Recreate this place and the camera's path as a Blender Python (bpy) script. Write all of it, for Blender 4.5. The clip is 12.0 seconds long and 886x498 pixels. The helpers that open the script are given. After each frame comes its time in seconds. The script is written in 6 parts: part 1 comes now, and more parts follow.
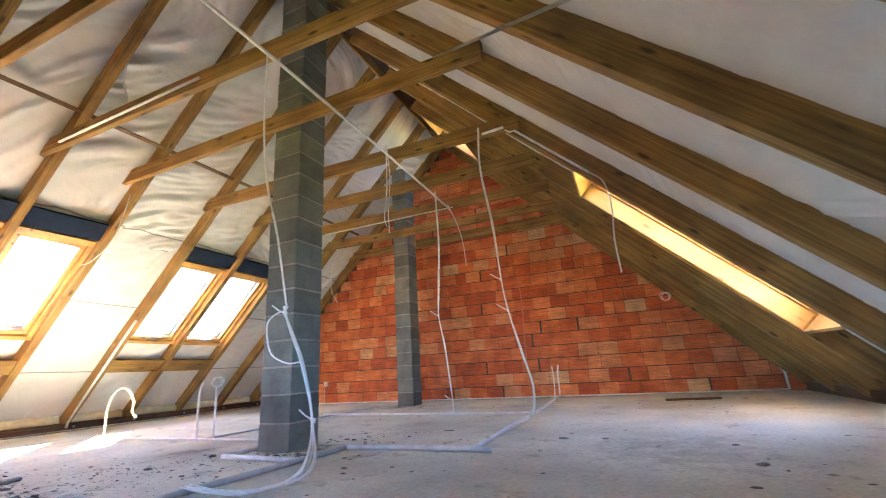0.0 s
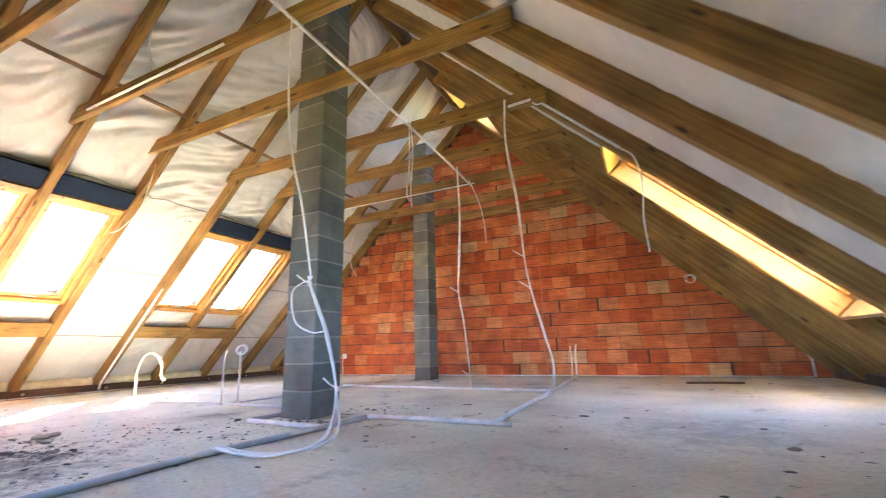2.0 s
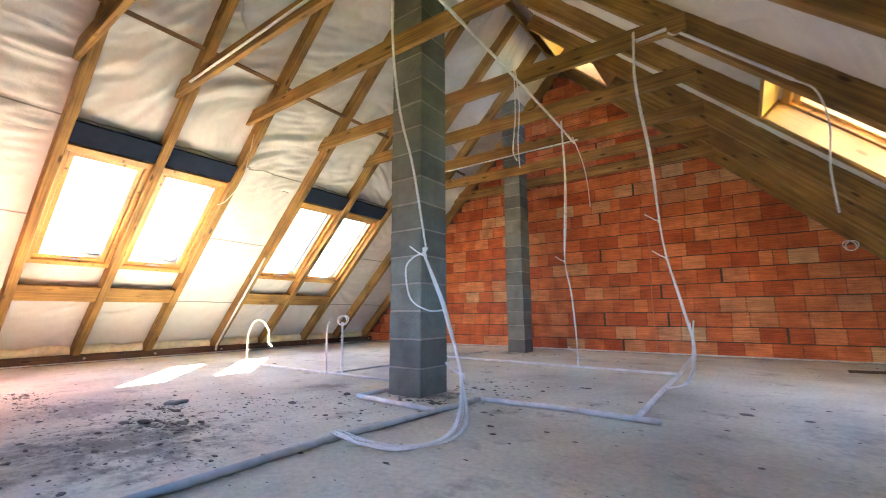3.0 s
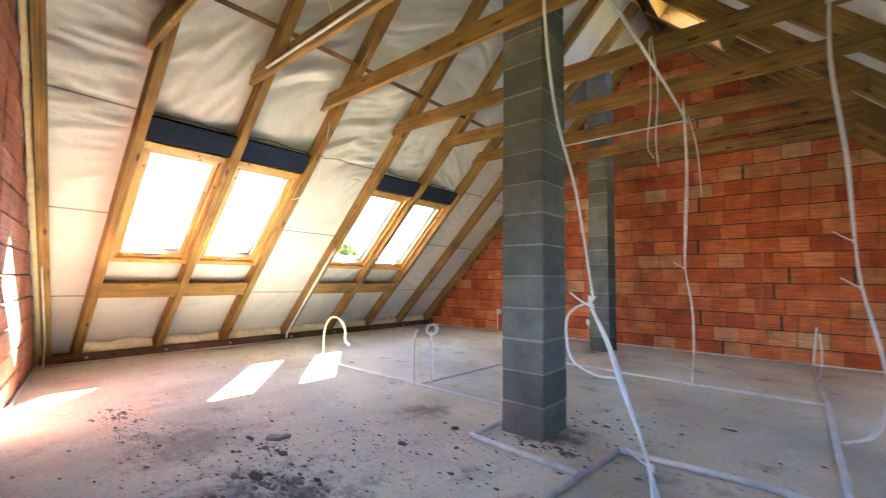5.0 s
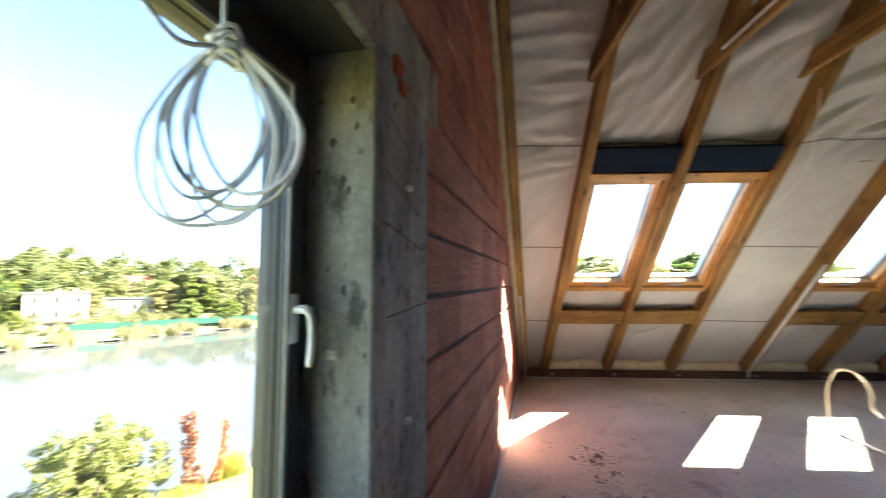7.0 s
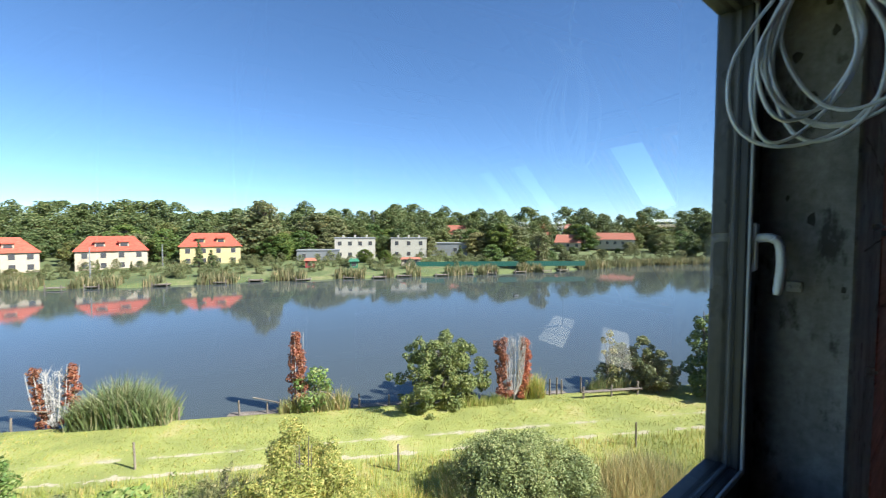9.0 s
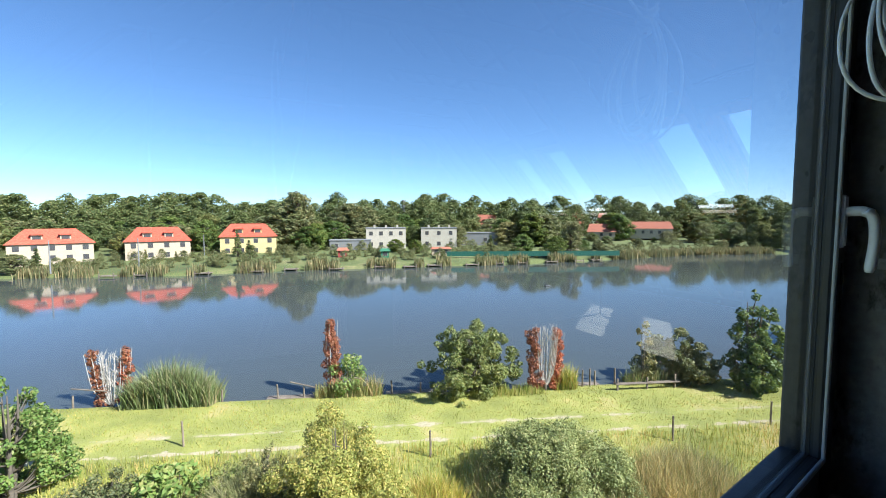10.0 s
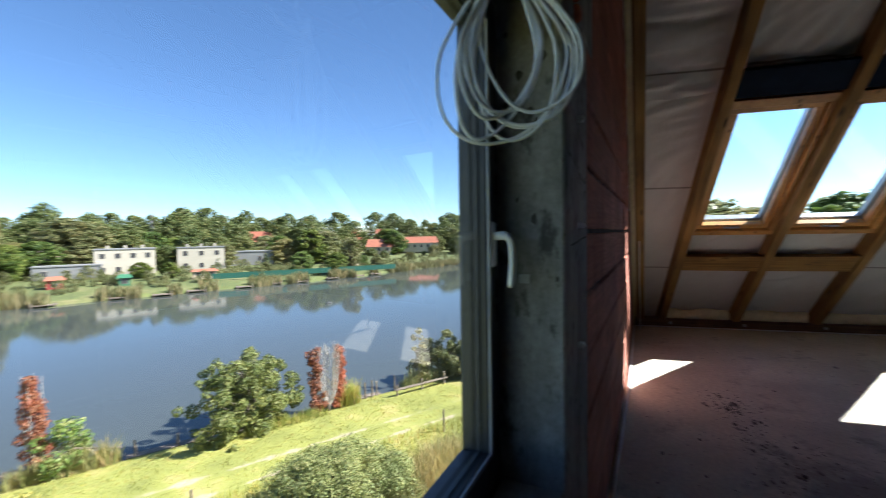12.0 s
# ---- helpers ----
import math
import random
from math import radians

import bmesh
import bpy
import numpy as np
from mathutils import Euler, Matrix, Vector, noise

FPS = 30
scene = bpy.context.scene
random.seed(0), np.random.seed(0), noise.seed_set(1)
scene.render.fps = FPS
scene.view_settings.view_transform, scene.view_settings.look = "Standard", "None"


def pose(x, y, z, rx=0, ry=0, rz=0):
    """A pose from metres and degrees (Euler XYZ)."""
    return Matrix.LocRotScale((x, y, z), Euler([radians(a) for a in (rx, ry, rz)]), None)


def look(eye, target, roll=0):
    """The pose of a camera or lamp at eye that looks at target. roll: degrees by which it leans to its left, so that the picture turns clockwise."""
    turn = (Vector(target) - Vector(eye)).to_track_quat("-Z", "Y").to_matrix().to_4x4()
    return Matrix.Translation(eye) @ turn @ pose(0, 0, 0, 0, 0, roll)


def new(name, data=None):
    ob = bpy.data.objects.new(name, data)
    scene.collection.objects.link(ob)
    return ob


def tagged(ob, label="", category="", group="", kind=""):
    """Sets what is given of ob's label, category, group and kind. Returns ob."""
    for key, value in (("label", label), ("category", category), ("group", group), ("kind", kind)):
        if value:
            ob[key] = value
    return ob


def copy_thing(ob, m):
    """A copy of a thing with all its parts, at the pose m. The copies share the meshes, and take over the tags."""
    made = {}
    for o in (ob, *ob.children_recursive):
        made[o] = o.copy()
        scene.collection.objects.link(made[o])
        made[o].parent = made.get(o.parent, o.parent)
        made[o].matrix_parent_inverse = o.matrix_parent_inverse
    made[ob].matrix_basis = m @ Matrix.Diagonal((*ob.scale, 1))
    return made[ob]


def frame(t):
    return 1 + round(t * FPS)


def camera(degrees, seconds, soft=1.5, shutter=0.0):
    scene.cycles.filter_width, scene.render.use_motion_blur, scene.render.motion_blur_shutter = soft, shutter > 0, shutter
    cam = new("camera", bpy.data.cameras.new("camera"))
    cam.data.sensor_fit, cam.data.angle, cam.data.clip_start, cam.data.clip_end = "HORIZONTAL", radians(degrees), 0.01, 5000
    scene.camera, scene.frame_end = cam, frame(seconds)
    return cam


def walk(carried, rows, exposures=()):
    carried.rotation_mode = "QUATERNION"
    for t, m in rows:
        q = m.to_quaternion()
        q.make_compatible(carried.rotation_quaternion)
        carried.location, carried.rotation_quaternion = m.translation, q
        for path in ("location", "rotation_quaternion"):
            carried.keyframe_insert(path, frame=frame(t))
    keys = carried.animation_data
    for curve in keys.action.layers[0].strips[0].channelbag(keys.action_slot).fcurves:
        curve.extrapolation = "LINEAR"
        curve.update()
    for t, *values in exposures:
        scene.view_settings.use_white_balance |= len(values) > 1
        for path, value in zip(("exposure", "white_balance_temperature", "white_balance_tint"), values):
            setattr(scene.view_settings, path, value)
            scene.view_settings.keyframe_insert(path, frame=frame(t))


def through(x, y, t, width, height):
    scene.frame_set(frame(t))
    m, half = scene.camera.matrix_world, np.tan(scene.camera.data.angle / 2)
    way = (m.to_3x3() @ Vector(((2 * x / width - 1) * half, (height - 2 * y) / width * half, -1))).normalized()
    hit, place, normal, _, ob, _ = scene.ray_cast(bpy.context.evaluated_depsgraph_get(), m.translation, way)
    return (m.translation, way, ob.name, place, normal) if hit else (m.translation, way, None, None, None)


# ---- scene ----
cam = camera(93.2, 12.0, soft=0.95, shutter=0.4)
PATH = [
    (0, (9.421, -0.57, 0.668), (8.67, 1.2, 1.219), -3.5),
    (0.5, (9.448, -0.559, 0.674), (8.822, 1.26, 1.22), -3.5),
    (1, (9.465, -0.558, 0.671), (8.882, 1.28, 1.202), -3.2),
    (1.5, (9.461, -0.556, 0.668), (8.8, 1.262, 1.175), -2.6),
    (2, (9.333, -0.543, 0.646), (8.497, 1.216, 1.101), -1.6),
    (2.5, (9.052, -0.378, 0.656), (8.029, 1.299, 1.031), -0.8),
    (3, (8.786, -0.332, 0.758), (7.634, 1.274, 1.063), -0.3),
    (3.2, (8.732, -0.331, 0.821), (7.551, 1.261, 1.091), -0.2),
    (4.8, (8.027, -0.369, 1.257), (6.766, 1.179, 1.376), 0.7),
    (5, (7.929, -0.353, 1.284), (6.623, 1.154, 1.423), 0.7),
    (5.5, (7.682, -0.34, 1.421), (6.204, 1.001, 1.557), 0.4),
    (6, (7.462, -0.338, 1.511), (5.771, 0.715, 1.687), -0.1),
    (6.5, (7.216, -0.379, 1.574), (5.285, 0.108, 1.762), -0.2),
    (7, (7.098, -0.458, 1.582), (5.107, -0.57, 1.736), 0.0),
    (7.5, (7.15, -0.592, 1.562), (5.244, -1.188, 1.662), -0.0),
    (7.7, (7.193, -0.637, 1.558), (5.343, -1.393, 1.634), -0.0),
    (9.3, (7.399, -0.825, 1.521), (5.936, -2.183, 1.405), 0.0),
    (9.5, (7.409, -0.841, 1.514), (5.971, -2.225, 1.387), -0.1),
    (10, (7.424, -0.867, 1.495), (6.011, -2.276, 1.355), -0.2),
    (10.5, (7.385, -0.87, 1.505), (5.925, -2.23, 1.371), -0.6),
    (11, (7.398, -0.853, 1.512), (5.814, -2.068, 1.397), -0.8),
    (11.5, (7.304, -0.793, 1.523), (5.535, -1.721, 1.43), -1.0),
    (12, (7.203, -0.72, 1.519), (5.277, -1.257, 1.446), -0.9),
]
EXPOSURES = [(0, 6.2, 6950, 11), (1.0, 6.42, 6950, 11), (1.5, 6.5, 6950, 12), (2.0, 6.5, 6950, 12), (2.5, 6.3, 6950, 11), (3.2, 6.05, 6950, 9), (4.8, 5.8, 6900, 6), (6.0, 5.8, 6950, 7), (6.5, 5.55, 7000, 9), (7.0, 4.2, 6450, 9), (7.5, 3.05, 6000, 8), (9.3, 1.75, 5450, 6), (10.5, 1.75, 5450, 6), (12.0, 2.05, 5650, 7)]
walk(cam, [(t, look(eye, target, roll)) for t, eye, target, roll in PATH], EXPOSURES)

# ---- light ----
SUN_FROM = Vector((-0.58, 1.7, 1.57)).normalized()
world = bpy.data.worlds.new("sky")
scene.world = world
world.use_nodes = True
wn = world.node_tree
sky = wn.nodes.new("ShaderNodeTexSky")
sky.sky_type = "NISHITA"
sky.sun_disc = False
sky.sun_elevation = math.asin(SUN_FROM.z)
sky.sun_rotation = math.atan2(SUN_FROM.x, SUN_FROM.y)
sky.altitude = 2200
sky.air_density, sky.dust_density, sky.ozone_density = 1.0, 0.08, 3.4
wn.links.new(sky.outputs[0], wn.nodes["Background"].inputs[0])
wn.nodes["Background"].inputs[1].default_value = 0.07
sun = new("sun", bpy.data.lights.new("sun", "SUN"))
sun.data.energy, sun.data.angle, sun.data.color = 5.0, radians(0.5), (1.0, 0.93, 0.82)
sun.matrix_world = look(SUN_FROM * 60, (0, 0, 0))


# ---- materials ----
def shader(name, rough=0.7, metal=0.0):
    m = bpy.data.materials.new(name)
    m.use_nodes = True
    n = m.node_tree.nodes
    b = n["Principled BSDF"]
    b.inputs["Roughness"].default_value, b.inputs["Metallic"].default_value = rough, metal
    return m, m.node_tree, b


def tex_noise(nt, coord, scale, detail=4.0, rough=0.55, stretch=None):
    t = nt.nodes.new("ShaderNodeTexNoise")
    t.inputs["Scale"].default_value, t.inputs["Detail"].default_value, t.inputs["Roughness"].default_value = scale, detail, rough
    if stretch:
        mp = nt.nodes.new("ShaderNodeMapping")
        mp.inputs["Scale"].default_value = stretch
        nt.links.new(coord, mp.inputs["Vector"])
        coord = mp.outputs[0]
    nt.links.new(coord, t.inputs["Vector"])
    return t.outputs["Fac"]


def ramp(nt, fac, stops):
    r = nt.nodes.new("ShaderNodeValToRGB")
    e = r.color_ramp.elements
    while len(e) < len(stops):
        e.new(0.5)
    for el, (p, c) in zip(e, stops):
        el.position, el.color = p, (*c, 1) if len(c) == 3 else c
    nt.links.new(fac, r.inputs[0])
    return r.outputs["Color"]


def blend(nt, a, b, fac, mode="MIX"):
    m = nt.nodes.new("ShaderNodeMix")
    m.data_type, m.blend_type = "RGBA", mode
    for sock, v in ((m.inputs[0], fac), (m.inputs[6], a), (m.inputs[7], b)):
        if isinstance(v, (int, float)):
            sock.default_value = v
        elif isinstance(v, tuple):
            sock.default_value = (*v, 1)
        else:
            nt.links.new(v, sock)
    return m.outputs[2]


def bump(nt, bsdf, height, strength=0.3, distance=0.01):
    b = nt.nodes.new("ShaderNodeBump")
    b.inputs["Strength"].default_value, b.inputs["Distance"].default_value = strength, distance
    nt.links.new(height, b.inputs["Height"])
    nt.links.new(b.outputs[0], bsdf.inputs["Normal"])


def coords(nt, kind="Object"):
    return nt.nodes.new("ShaderNodeTexCoord").outputs[kind]


def obj_random(nt):
    return nt.nodes.new("ShaderNodeObjectInfo").outputs["Random"]


def wood_material(name, dark, light, rough=0.75):
    m, nt, b = shader(name, rough)
    co = coords(nt)
    shift = nt.nodes.new("ShaderNodeVectorMath")
    shift.operation = "MULTIPLY_ADD"
    shift.inputs[1].default_value = (1, 1, 1)
    comb = nt.nodes.new("ShaderNodeCombineXYZ")
    mul = nt.nodes.new("ShaderNodeMath")
    mul.operation, mul.inputs[1].default_value = "MULTIPLY", 37.0
    nt.links.new(obj_random(nt), mul.inputs[0])
    nt.links.new(mul.outputs[0], comb.inputs[0])
    nt.links.new(co, shift.inputs[0])
    nt.links.new(comb.outputs[0], shift.inputs[2])
    co = shift.outputs[0]
    grain = tex_noise(nt, co, 1.0, 6, 0.6, (1.2, 45, 45))
    base = ramp(nt, grain, [(0.3, dark), (0.7, light)])
    patch = ramp(nt, tex_noise(nt, co, 1.6, 3, 0.5), [(0.3, (0.52, 0.49, 0.48)), (0.7, (1.12, 1.08, 1.0))])
    base = blend(nt, base, patch, 1.0, "MULTIPLY")
    v = nt.nodes.new("ShaderNodeTexVoronoi")
    v.inputs["Scale"].default_value = 1.0
    mp = nt.nodes.new("ShaderNodeMapping")
    mp.inputs["Scale"].default_value = (2.6, 9, 9)
    nt.links.new(co, mp.inputs[0])
    nt.links.new(mp.outputs[0], v.inputs["Vector"])
    knots = ramp(nt, v.outputs["Distance"], [(0.09, (1, 1, 1)), (0.2, (0, 0, 0))])
    base = blend(nt, base, tuple(0.35 * c for c in dark), knots)
    nt.links.new(base, b.inputs["Base Color"])
    bump(nt, b, grain, 0.25, 0.004)
    return m


MAT = {}
MAT["rafter"] = wood_material("rough_sawn_rafter_timber", (0.16, 0.09, 0.026), (0.43, 0.265, 0.086))
MAT["plate"] = wood_material("dark_stained_plate_timber", (0.07, 0.045, 0.03), (0.16, 0.1, 0.06))
MAT["pine"] = wood_material("varnished_pine", (0.5, 0.27, 0.08), (0.68, 0.4, 0.14), 0.4)
MAT["board"] = wood_material("planed_pale_board", (0.44, 0.27, 0.1), (0.54, 0.34, 0.13), 0.6)
MAT["lath"] = wood_material("weathered_lath", (0.14, 0.08, 0.04), (0.25, 0.15, 0.08))
MAT["post"] = wood_material("grey_weathered_post", (0.16, 0.12, 0.09), (0.34, 0.28, 0.22))


def concrete_floor():
    m, nt, b = shader("dusty_concrete_screed", 0.85)
    co = coords(nt)
    big = ramp(nt, tex_noise(nt, co, 0.55, 4, 0.6), [(0.3, (0.42, 0.385, 0.315)), (0.48, (0.61, 0.575, 0.475)), (0.68, (0.76, 0.725, 0.615))])
    fine = ramp(nt, tex_noise(nt, co, 26, 5, 0.7), [(0.3, (0.8, 0.8, 0.8)), (0.7, (1.12, 1.12, 1.12))])
    col = blend(nt, big, fine, 1.0, "MULTIPLY")
    stains = ramp(nt, tex_noise(nt, co, 2.3, 7, 0.72), [(0.56, (0, 0, 0)), (0.72, (0.75, 0.75, 0.75))])
    col = blend(nt, col, (0.17, 0.155, 0.14), stains)
    specks = ramp(nt, tex_noise(nt, co, 15, 3, 0.5), [(0.68, (0, 0, 0)), (0.74, (0.7, 0.7, 0.7))])
    col = blend(nt, col, (0.12, 0.11, 0.1), specks)
    # trodden dirt and spilt mortar, thickest where the work was done
    for x, y, r, tone, amount in ((5.7, 0.7, 1.5, (0.12, 0.115, 0.1), 0.85), (4.3, 0.9, 1.0, (0.16, 0.15, 0.13), 0.6), (5.1, 2.65, 0.5, (0.22, 0.17, 0.13), 0.8), (6.3, 2.95, 0.6, (0.1, 0.095, 0.09), 0.8), (5.0, 7.2, 0.7, (0.14, 0.13, 0.12), 0.6), (9.6, 3.2, 1.3, (0.24, 0.225, 0.2), 0.5)):
        away = nt.nodes.new("ShaderNodeVectorMath")
        away.operation, away.inputs[1].default_value = "DISTANCE", (x, y, 0)
        nt.links.new(co, away.inputs[0])
        thick = nt.nodes.new("ShaderNodeMapRange")
        thick.inputs["From Min"].default_value, thick.inputs["From Max"].default_value = r, r * 0.15
        thick.inputs["To Min"].default_value, thick.inputs["To Max"].default_value = -0.22, 0.16
        nt.links.new(away.outputs["Value"], thick.inputs["Value"])
        add = nt.nodes.new("ShaderNodeMath")
        nt.links.new(thick.outputs[0], add.inputs[0])
        nt.links.new(tex_noise(nt, co, 4.5, 9, 0.74), add.inputs[1])
        col = blend(nt, col, tone, ramp(nt, add.outputs[0], [(0.5, (0, 0, 0)), (0.68, (amount, amount, amount))]))
    nt.links.new(col, b.inputs["Base Color"])
    bump(nt, b, tex_noise(nt, co, 40, 8, 0.7), 0.35, 0.008)
    return m


MAT["floor"] = concrete_floor()


def masonry(name, stops, rough=0.9, groove=None, grain=60, island=False):
    """Fired or cast blocks: each piece takes its own tone, with stains and fine relief."""
    m, nt, b = shader(name, rough)
    co = coords(nt, "Object")
    rnd = nt.nodes.new("ShaderNodeNewGeometry").outputs["Random Per Island"] if island else obj_random(nt)
    base = ramp(nt, rnd, stops)
    geo = nt.nodes.new("ShaderNodeNewGeometry").outputs["Position"]
    mott = ramp(nt, tex_noise(nt, geo, 3.2, 5, 0.65), [(0.3, (0.62, 0.6, 0.6)), (0.7, (1.15, 1.13, 1.1))])
    col = blend(nt, base, mott, 1.0, "MULTIPLY")
    fine = ramp(nt, tex_noise(nt, geo, grain, 4, 0.7), [(0.3, (0.78, 0.78, 0.78)), (0.7, (1.14, 1.14, 1.14))])
    col = blend(nt, col, fine, 1.0, "MULTIPLY")
    h = tex_noise(nt, geo, grain, 5, 0.7)
    if groove:
        g = tex_noise(nt, geo, 1.0, 3, 0.5, groove)
        col = blend(nt, col, ramp(nt, g, [(0.32, (0.74, 0.7, 0.68)), (0.5, (1.0, 0.98, 0.97)), (0.7, (1.22, 1.27, 1.3))]), 1.0, "MULTIPLY")
        h = g
    nt.links.new(col, b.inputs["Base Color"])
    bump(nt, b, h, 0.4, 0.006)
    return m


BRICK_TONES = [(0.0, (0.4, 0.09, 0.035)), (0.3, (0.52, 0.135, 0.05)), (0.62, (0.6, 0.18, 0.07)), (0.88, (0.66, 0.24, 0.1)), (0.955, (0.6, 0.25, 0.12)), (1.0, (0.62, 0.36, 0.2))]
MAT["brick"] = masonry("orange_clay_block", BRICK_TONES, groove=(3, 3, 70))
MAT["brick_rest"] = masonry("orange_clay_block_joined", BRICK_TONES, groove=(3, 3, 70), island=True)
MAT["brick_pale"] = masonry("sandy_clay_block", [(0.0, (0.5, 0.2, 0.095)), (0.5, (0.58, 0.3, 0.15)), (1.0, (0.64, 0.42, 0.24))], groove=(3, 3, 70))
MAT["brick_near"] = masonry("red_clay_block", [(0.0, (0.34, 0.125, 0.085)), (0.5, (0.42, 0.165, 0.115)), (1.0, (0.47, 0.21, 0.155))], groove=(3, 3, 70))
MAT["mortar"] = masonry("grey_mortar", [(0.0, (0.07, 0.05, 0.045)), (1.0, (0.09, 0.065, 0.055))])
MAT["pale_mortar"] = masonry("pale_grey_mortar", [(0.0, (0.3, 0.29, 0.27)), (1.0, (0.34, 0.33, 0.31))])
MAT["dark_mortar"] = masonry("dark_open_joint", [(0.0, (0.075, 0.07, 0.065)), (1.0, (0.09, 0.085, 0.08))])
MAT["block"] = masonry("grey_lightweight_block", [(0.0, (0.115, 0.135, 0.13)), (0.5, (0.155, 0.178, 0.17)), (1.0, (0.21, 0.235, 0.22))], grain=90)
MAT["concrete"] = masonry("cast_concrete", [(0.0, (0.36, 0.345, 0.32)), (1.0, (0.41, 0.395, 0.37))], grain=35)


def stained_concrete():
    """Board-cast concrete with run-off streaks, blow holes and dark smears."""
    m, nt, b = shader("stained_cast_concrete", 0.88)
    co = coords(nt)
    col = ramp(nt, tex_noise(nt, co, 1.0, 6, 0.65, (5, 5, 1.3)), [(0.32, (0.17, 0.168, 0.158)), (0.5, (0.29, 0.285, 0.27)), (0.68, (0.42, 0.412, 0.39))])
    fine = ramp(nt, tex_noise(nt, co, 38, 5, 0.7), [(0.3, (0.72, 0.72, 0.72)), (0.7, (1.15, 1.15, 1.15))])
    col = blend(nt, col, fine, 1.0, "MULTIPLY")
    smear = ramp(nt, tex_noise(nt, co, 1.0, 5, 0.7, (14, 14, 6)), [(0.57, (0, 0, 0)), (0.66, (0.85, 0.85, 0.85))])
    col = blend(nt, col, (0.055, 0.052, 0.047), smear)
    nt.links.new(col, b.inputs["Base Color"])
    bump(nt, b, tex_noise(nt, co, 22, 8, 0.7), 0.5, 0.008)
    return m


MAT["column"] = stained_concrete()


def membrane(name, laps):
    m, nt, b = shader(name, 0.55)
    co = coords(nt)
    col = ramp(nt, tex_noise(nt, co, 1.4, 4, 0.6), [(0.3, (0.53, 0.53, 0.535)), (0.7, (0.66, 0.66, 0.665))])
    if laps:
        # laps between the rolls: a thin dark line every metre of height
        sep = nt.nodes.new("ShaderNodeSeparateXYZ")
        nt.links.new(co, sep.inputs[0])
        wob = nt.nodes.new("ShaderNodeMath")
        wob.operation, wob.inputs[1].default_value = "MULTIPLY_ADD", 0.05
        nt.links.new(tex_noise(nt, co, 0.8, 2, 0.5), wob.inputs[0])
        nt.links.new(sep.outputs["Z"], wob.inputs[2])
        lap = nt.nodes.new("ShaderNodeMath")
        lap.operation, lap.inputs[1].default_value = "PINGPONG", 0.51
        nt.links.new(wob.outputs[0], lap.inputs[0])
        seam = ramp(nt, lap.outputs[0], [(0.0, (0.75, 0.75, 0.75)), (0.006, (0.7, 0.7, 0.7)), (0.011, (0, 0, 0))])
        low = nt.nodes.new("ShaderNodeMath")
        low.operation, low.inputs[1].default_value = "LESS_THAN", 3.2
        nt.links.new(sep.outputs["Z"], low.inputs[0])
        seam = blend(nt, (0.0, 0.0, 0.0), seam, low.outputs[0])
        col = blend(nt, col, (0.1, 0.09, 0.085), seam)
    nt.links.new(col, b.inputs["Base Color"])
    bump(nt, b, tex_noise(nt, co, 7, 4, 0.6), 0.35, 0.02)
    return m


MAT["membrane"] = membrane("lapped_roof_membrane", True)
MAT["membrane_plain"] = membrane("roof_membrane", False)


def plain(name, colour, rough=0.5, metal=0.0, var=0.18, scale=9.0):
    m, nt, b = shader(name, rough, metal)
    co = coords(nt)
    lo, hi = tuple(c * (1 - var) for c in colour), tuple(min(1, c * (1 + var)) for c in colour)
    nt.links.new(ramp(nt, tex_noise(nt, co, scale, 5, 0.65), [(0.3, lo), (0.7, hi)]), b.inputs["Base Color"])
    bump(nt, b, tex_noise(nt, co, scale * 8, 3, 0.6), 0.12, 0.003)
    return m


MAT["flashing"] = plain("dark_blue_flashing_foil", (0.012, 0.022, 0.045), 0.95)
MAT["flashing"].node_tree.nodes["Principled BSDF"].inputs["Specular IOR Level"].default_value = 0.15
MAT["conduit"] = plain("white_plastic_conduit", (0.72, 0.74, 0.76), 0.4)
MAT["grey_pipe"] = plain("grey_plastic_conduit", (0.46, 0.48, 0.5), 0.45)
MAT["cable"] = plain("white_cable_sheath", (0.78, 0.8, 0.82), 0.4)
MAT["cream_pipe"] = plain("cream_corrugated_pipe", (0.55, 0.48, 0.34), 0.5)
MAT["foam"] = plain("cream_foam_filler", (0.74, 0.68, 0.46), 0.9)
MAT["red_wire"] = plain("faded_red_wire", (0.45, 0.16, 0.1), 0.5)
MAT["steel"] = plain("galvanised_strap", (0.42, 0.43, 0.44), 0.4, 0.8)
MAT["pvc"] = plain("dark_grey_window_profile", (0.05, 0.052, 0.057), 0.45)
MAT["pvc_white"] = plain("pale_grey_bead", (0.42, 0.43, 0.44), 0.4)
MAT["white_handle"] = plain("white_handle_plastic", (0.8, 0.8, 0.8), 0.3)
MAT["gasket"] = plain("black_rubber", (0.015, 0.015, 0.016), 0.6)
MAT["dirt"] = masonry("clods_of_mortar", [(0.0, (0.09, 0.085, 0.08)), (0.5, (0.17, 0.165, 0.155)), (1.0, (0.3, 0.29, 0.275))], island=True)
MAT["render_wall"] = plain("grey_render", (0.4, 0.39, 0.37), 0.9, 0, 0.15, 2.0)


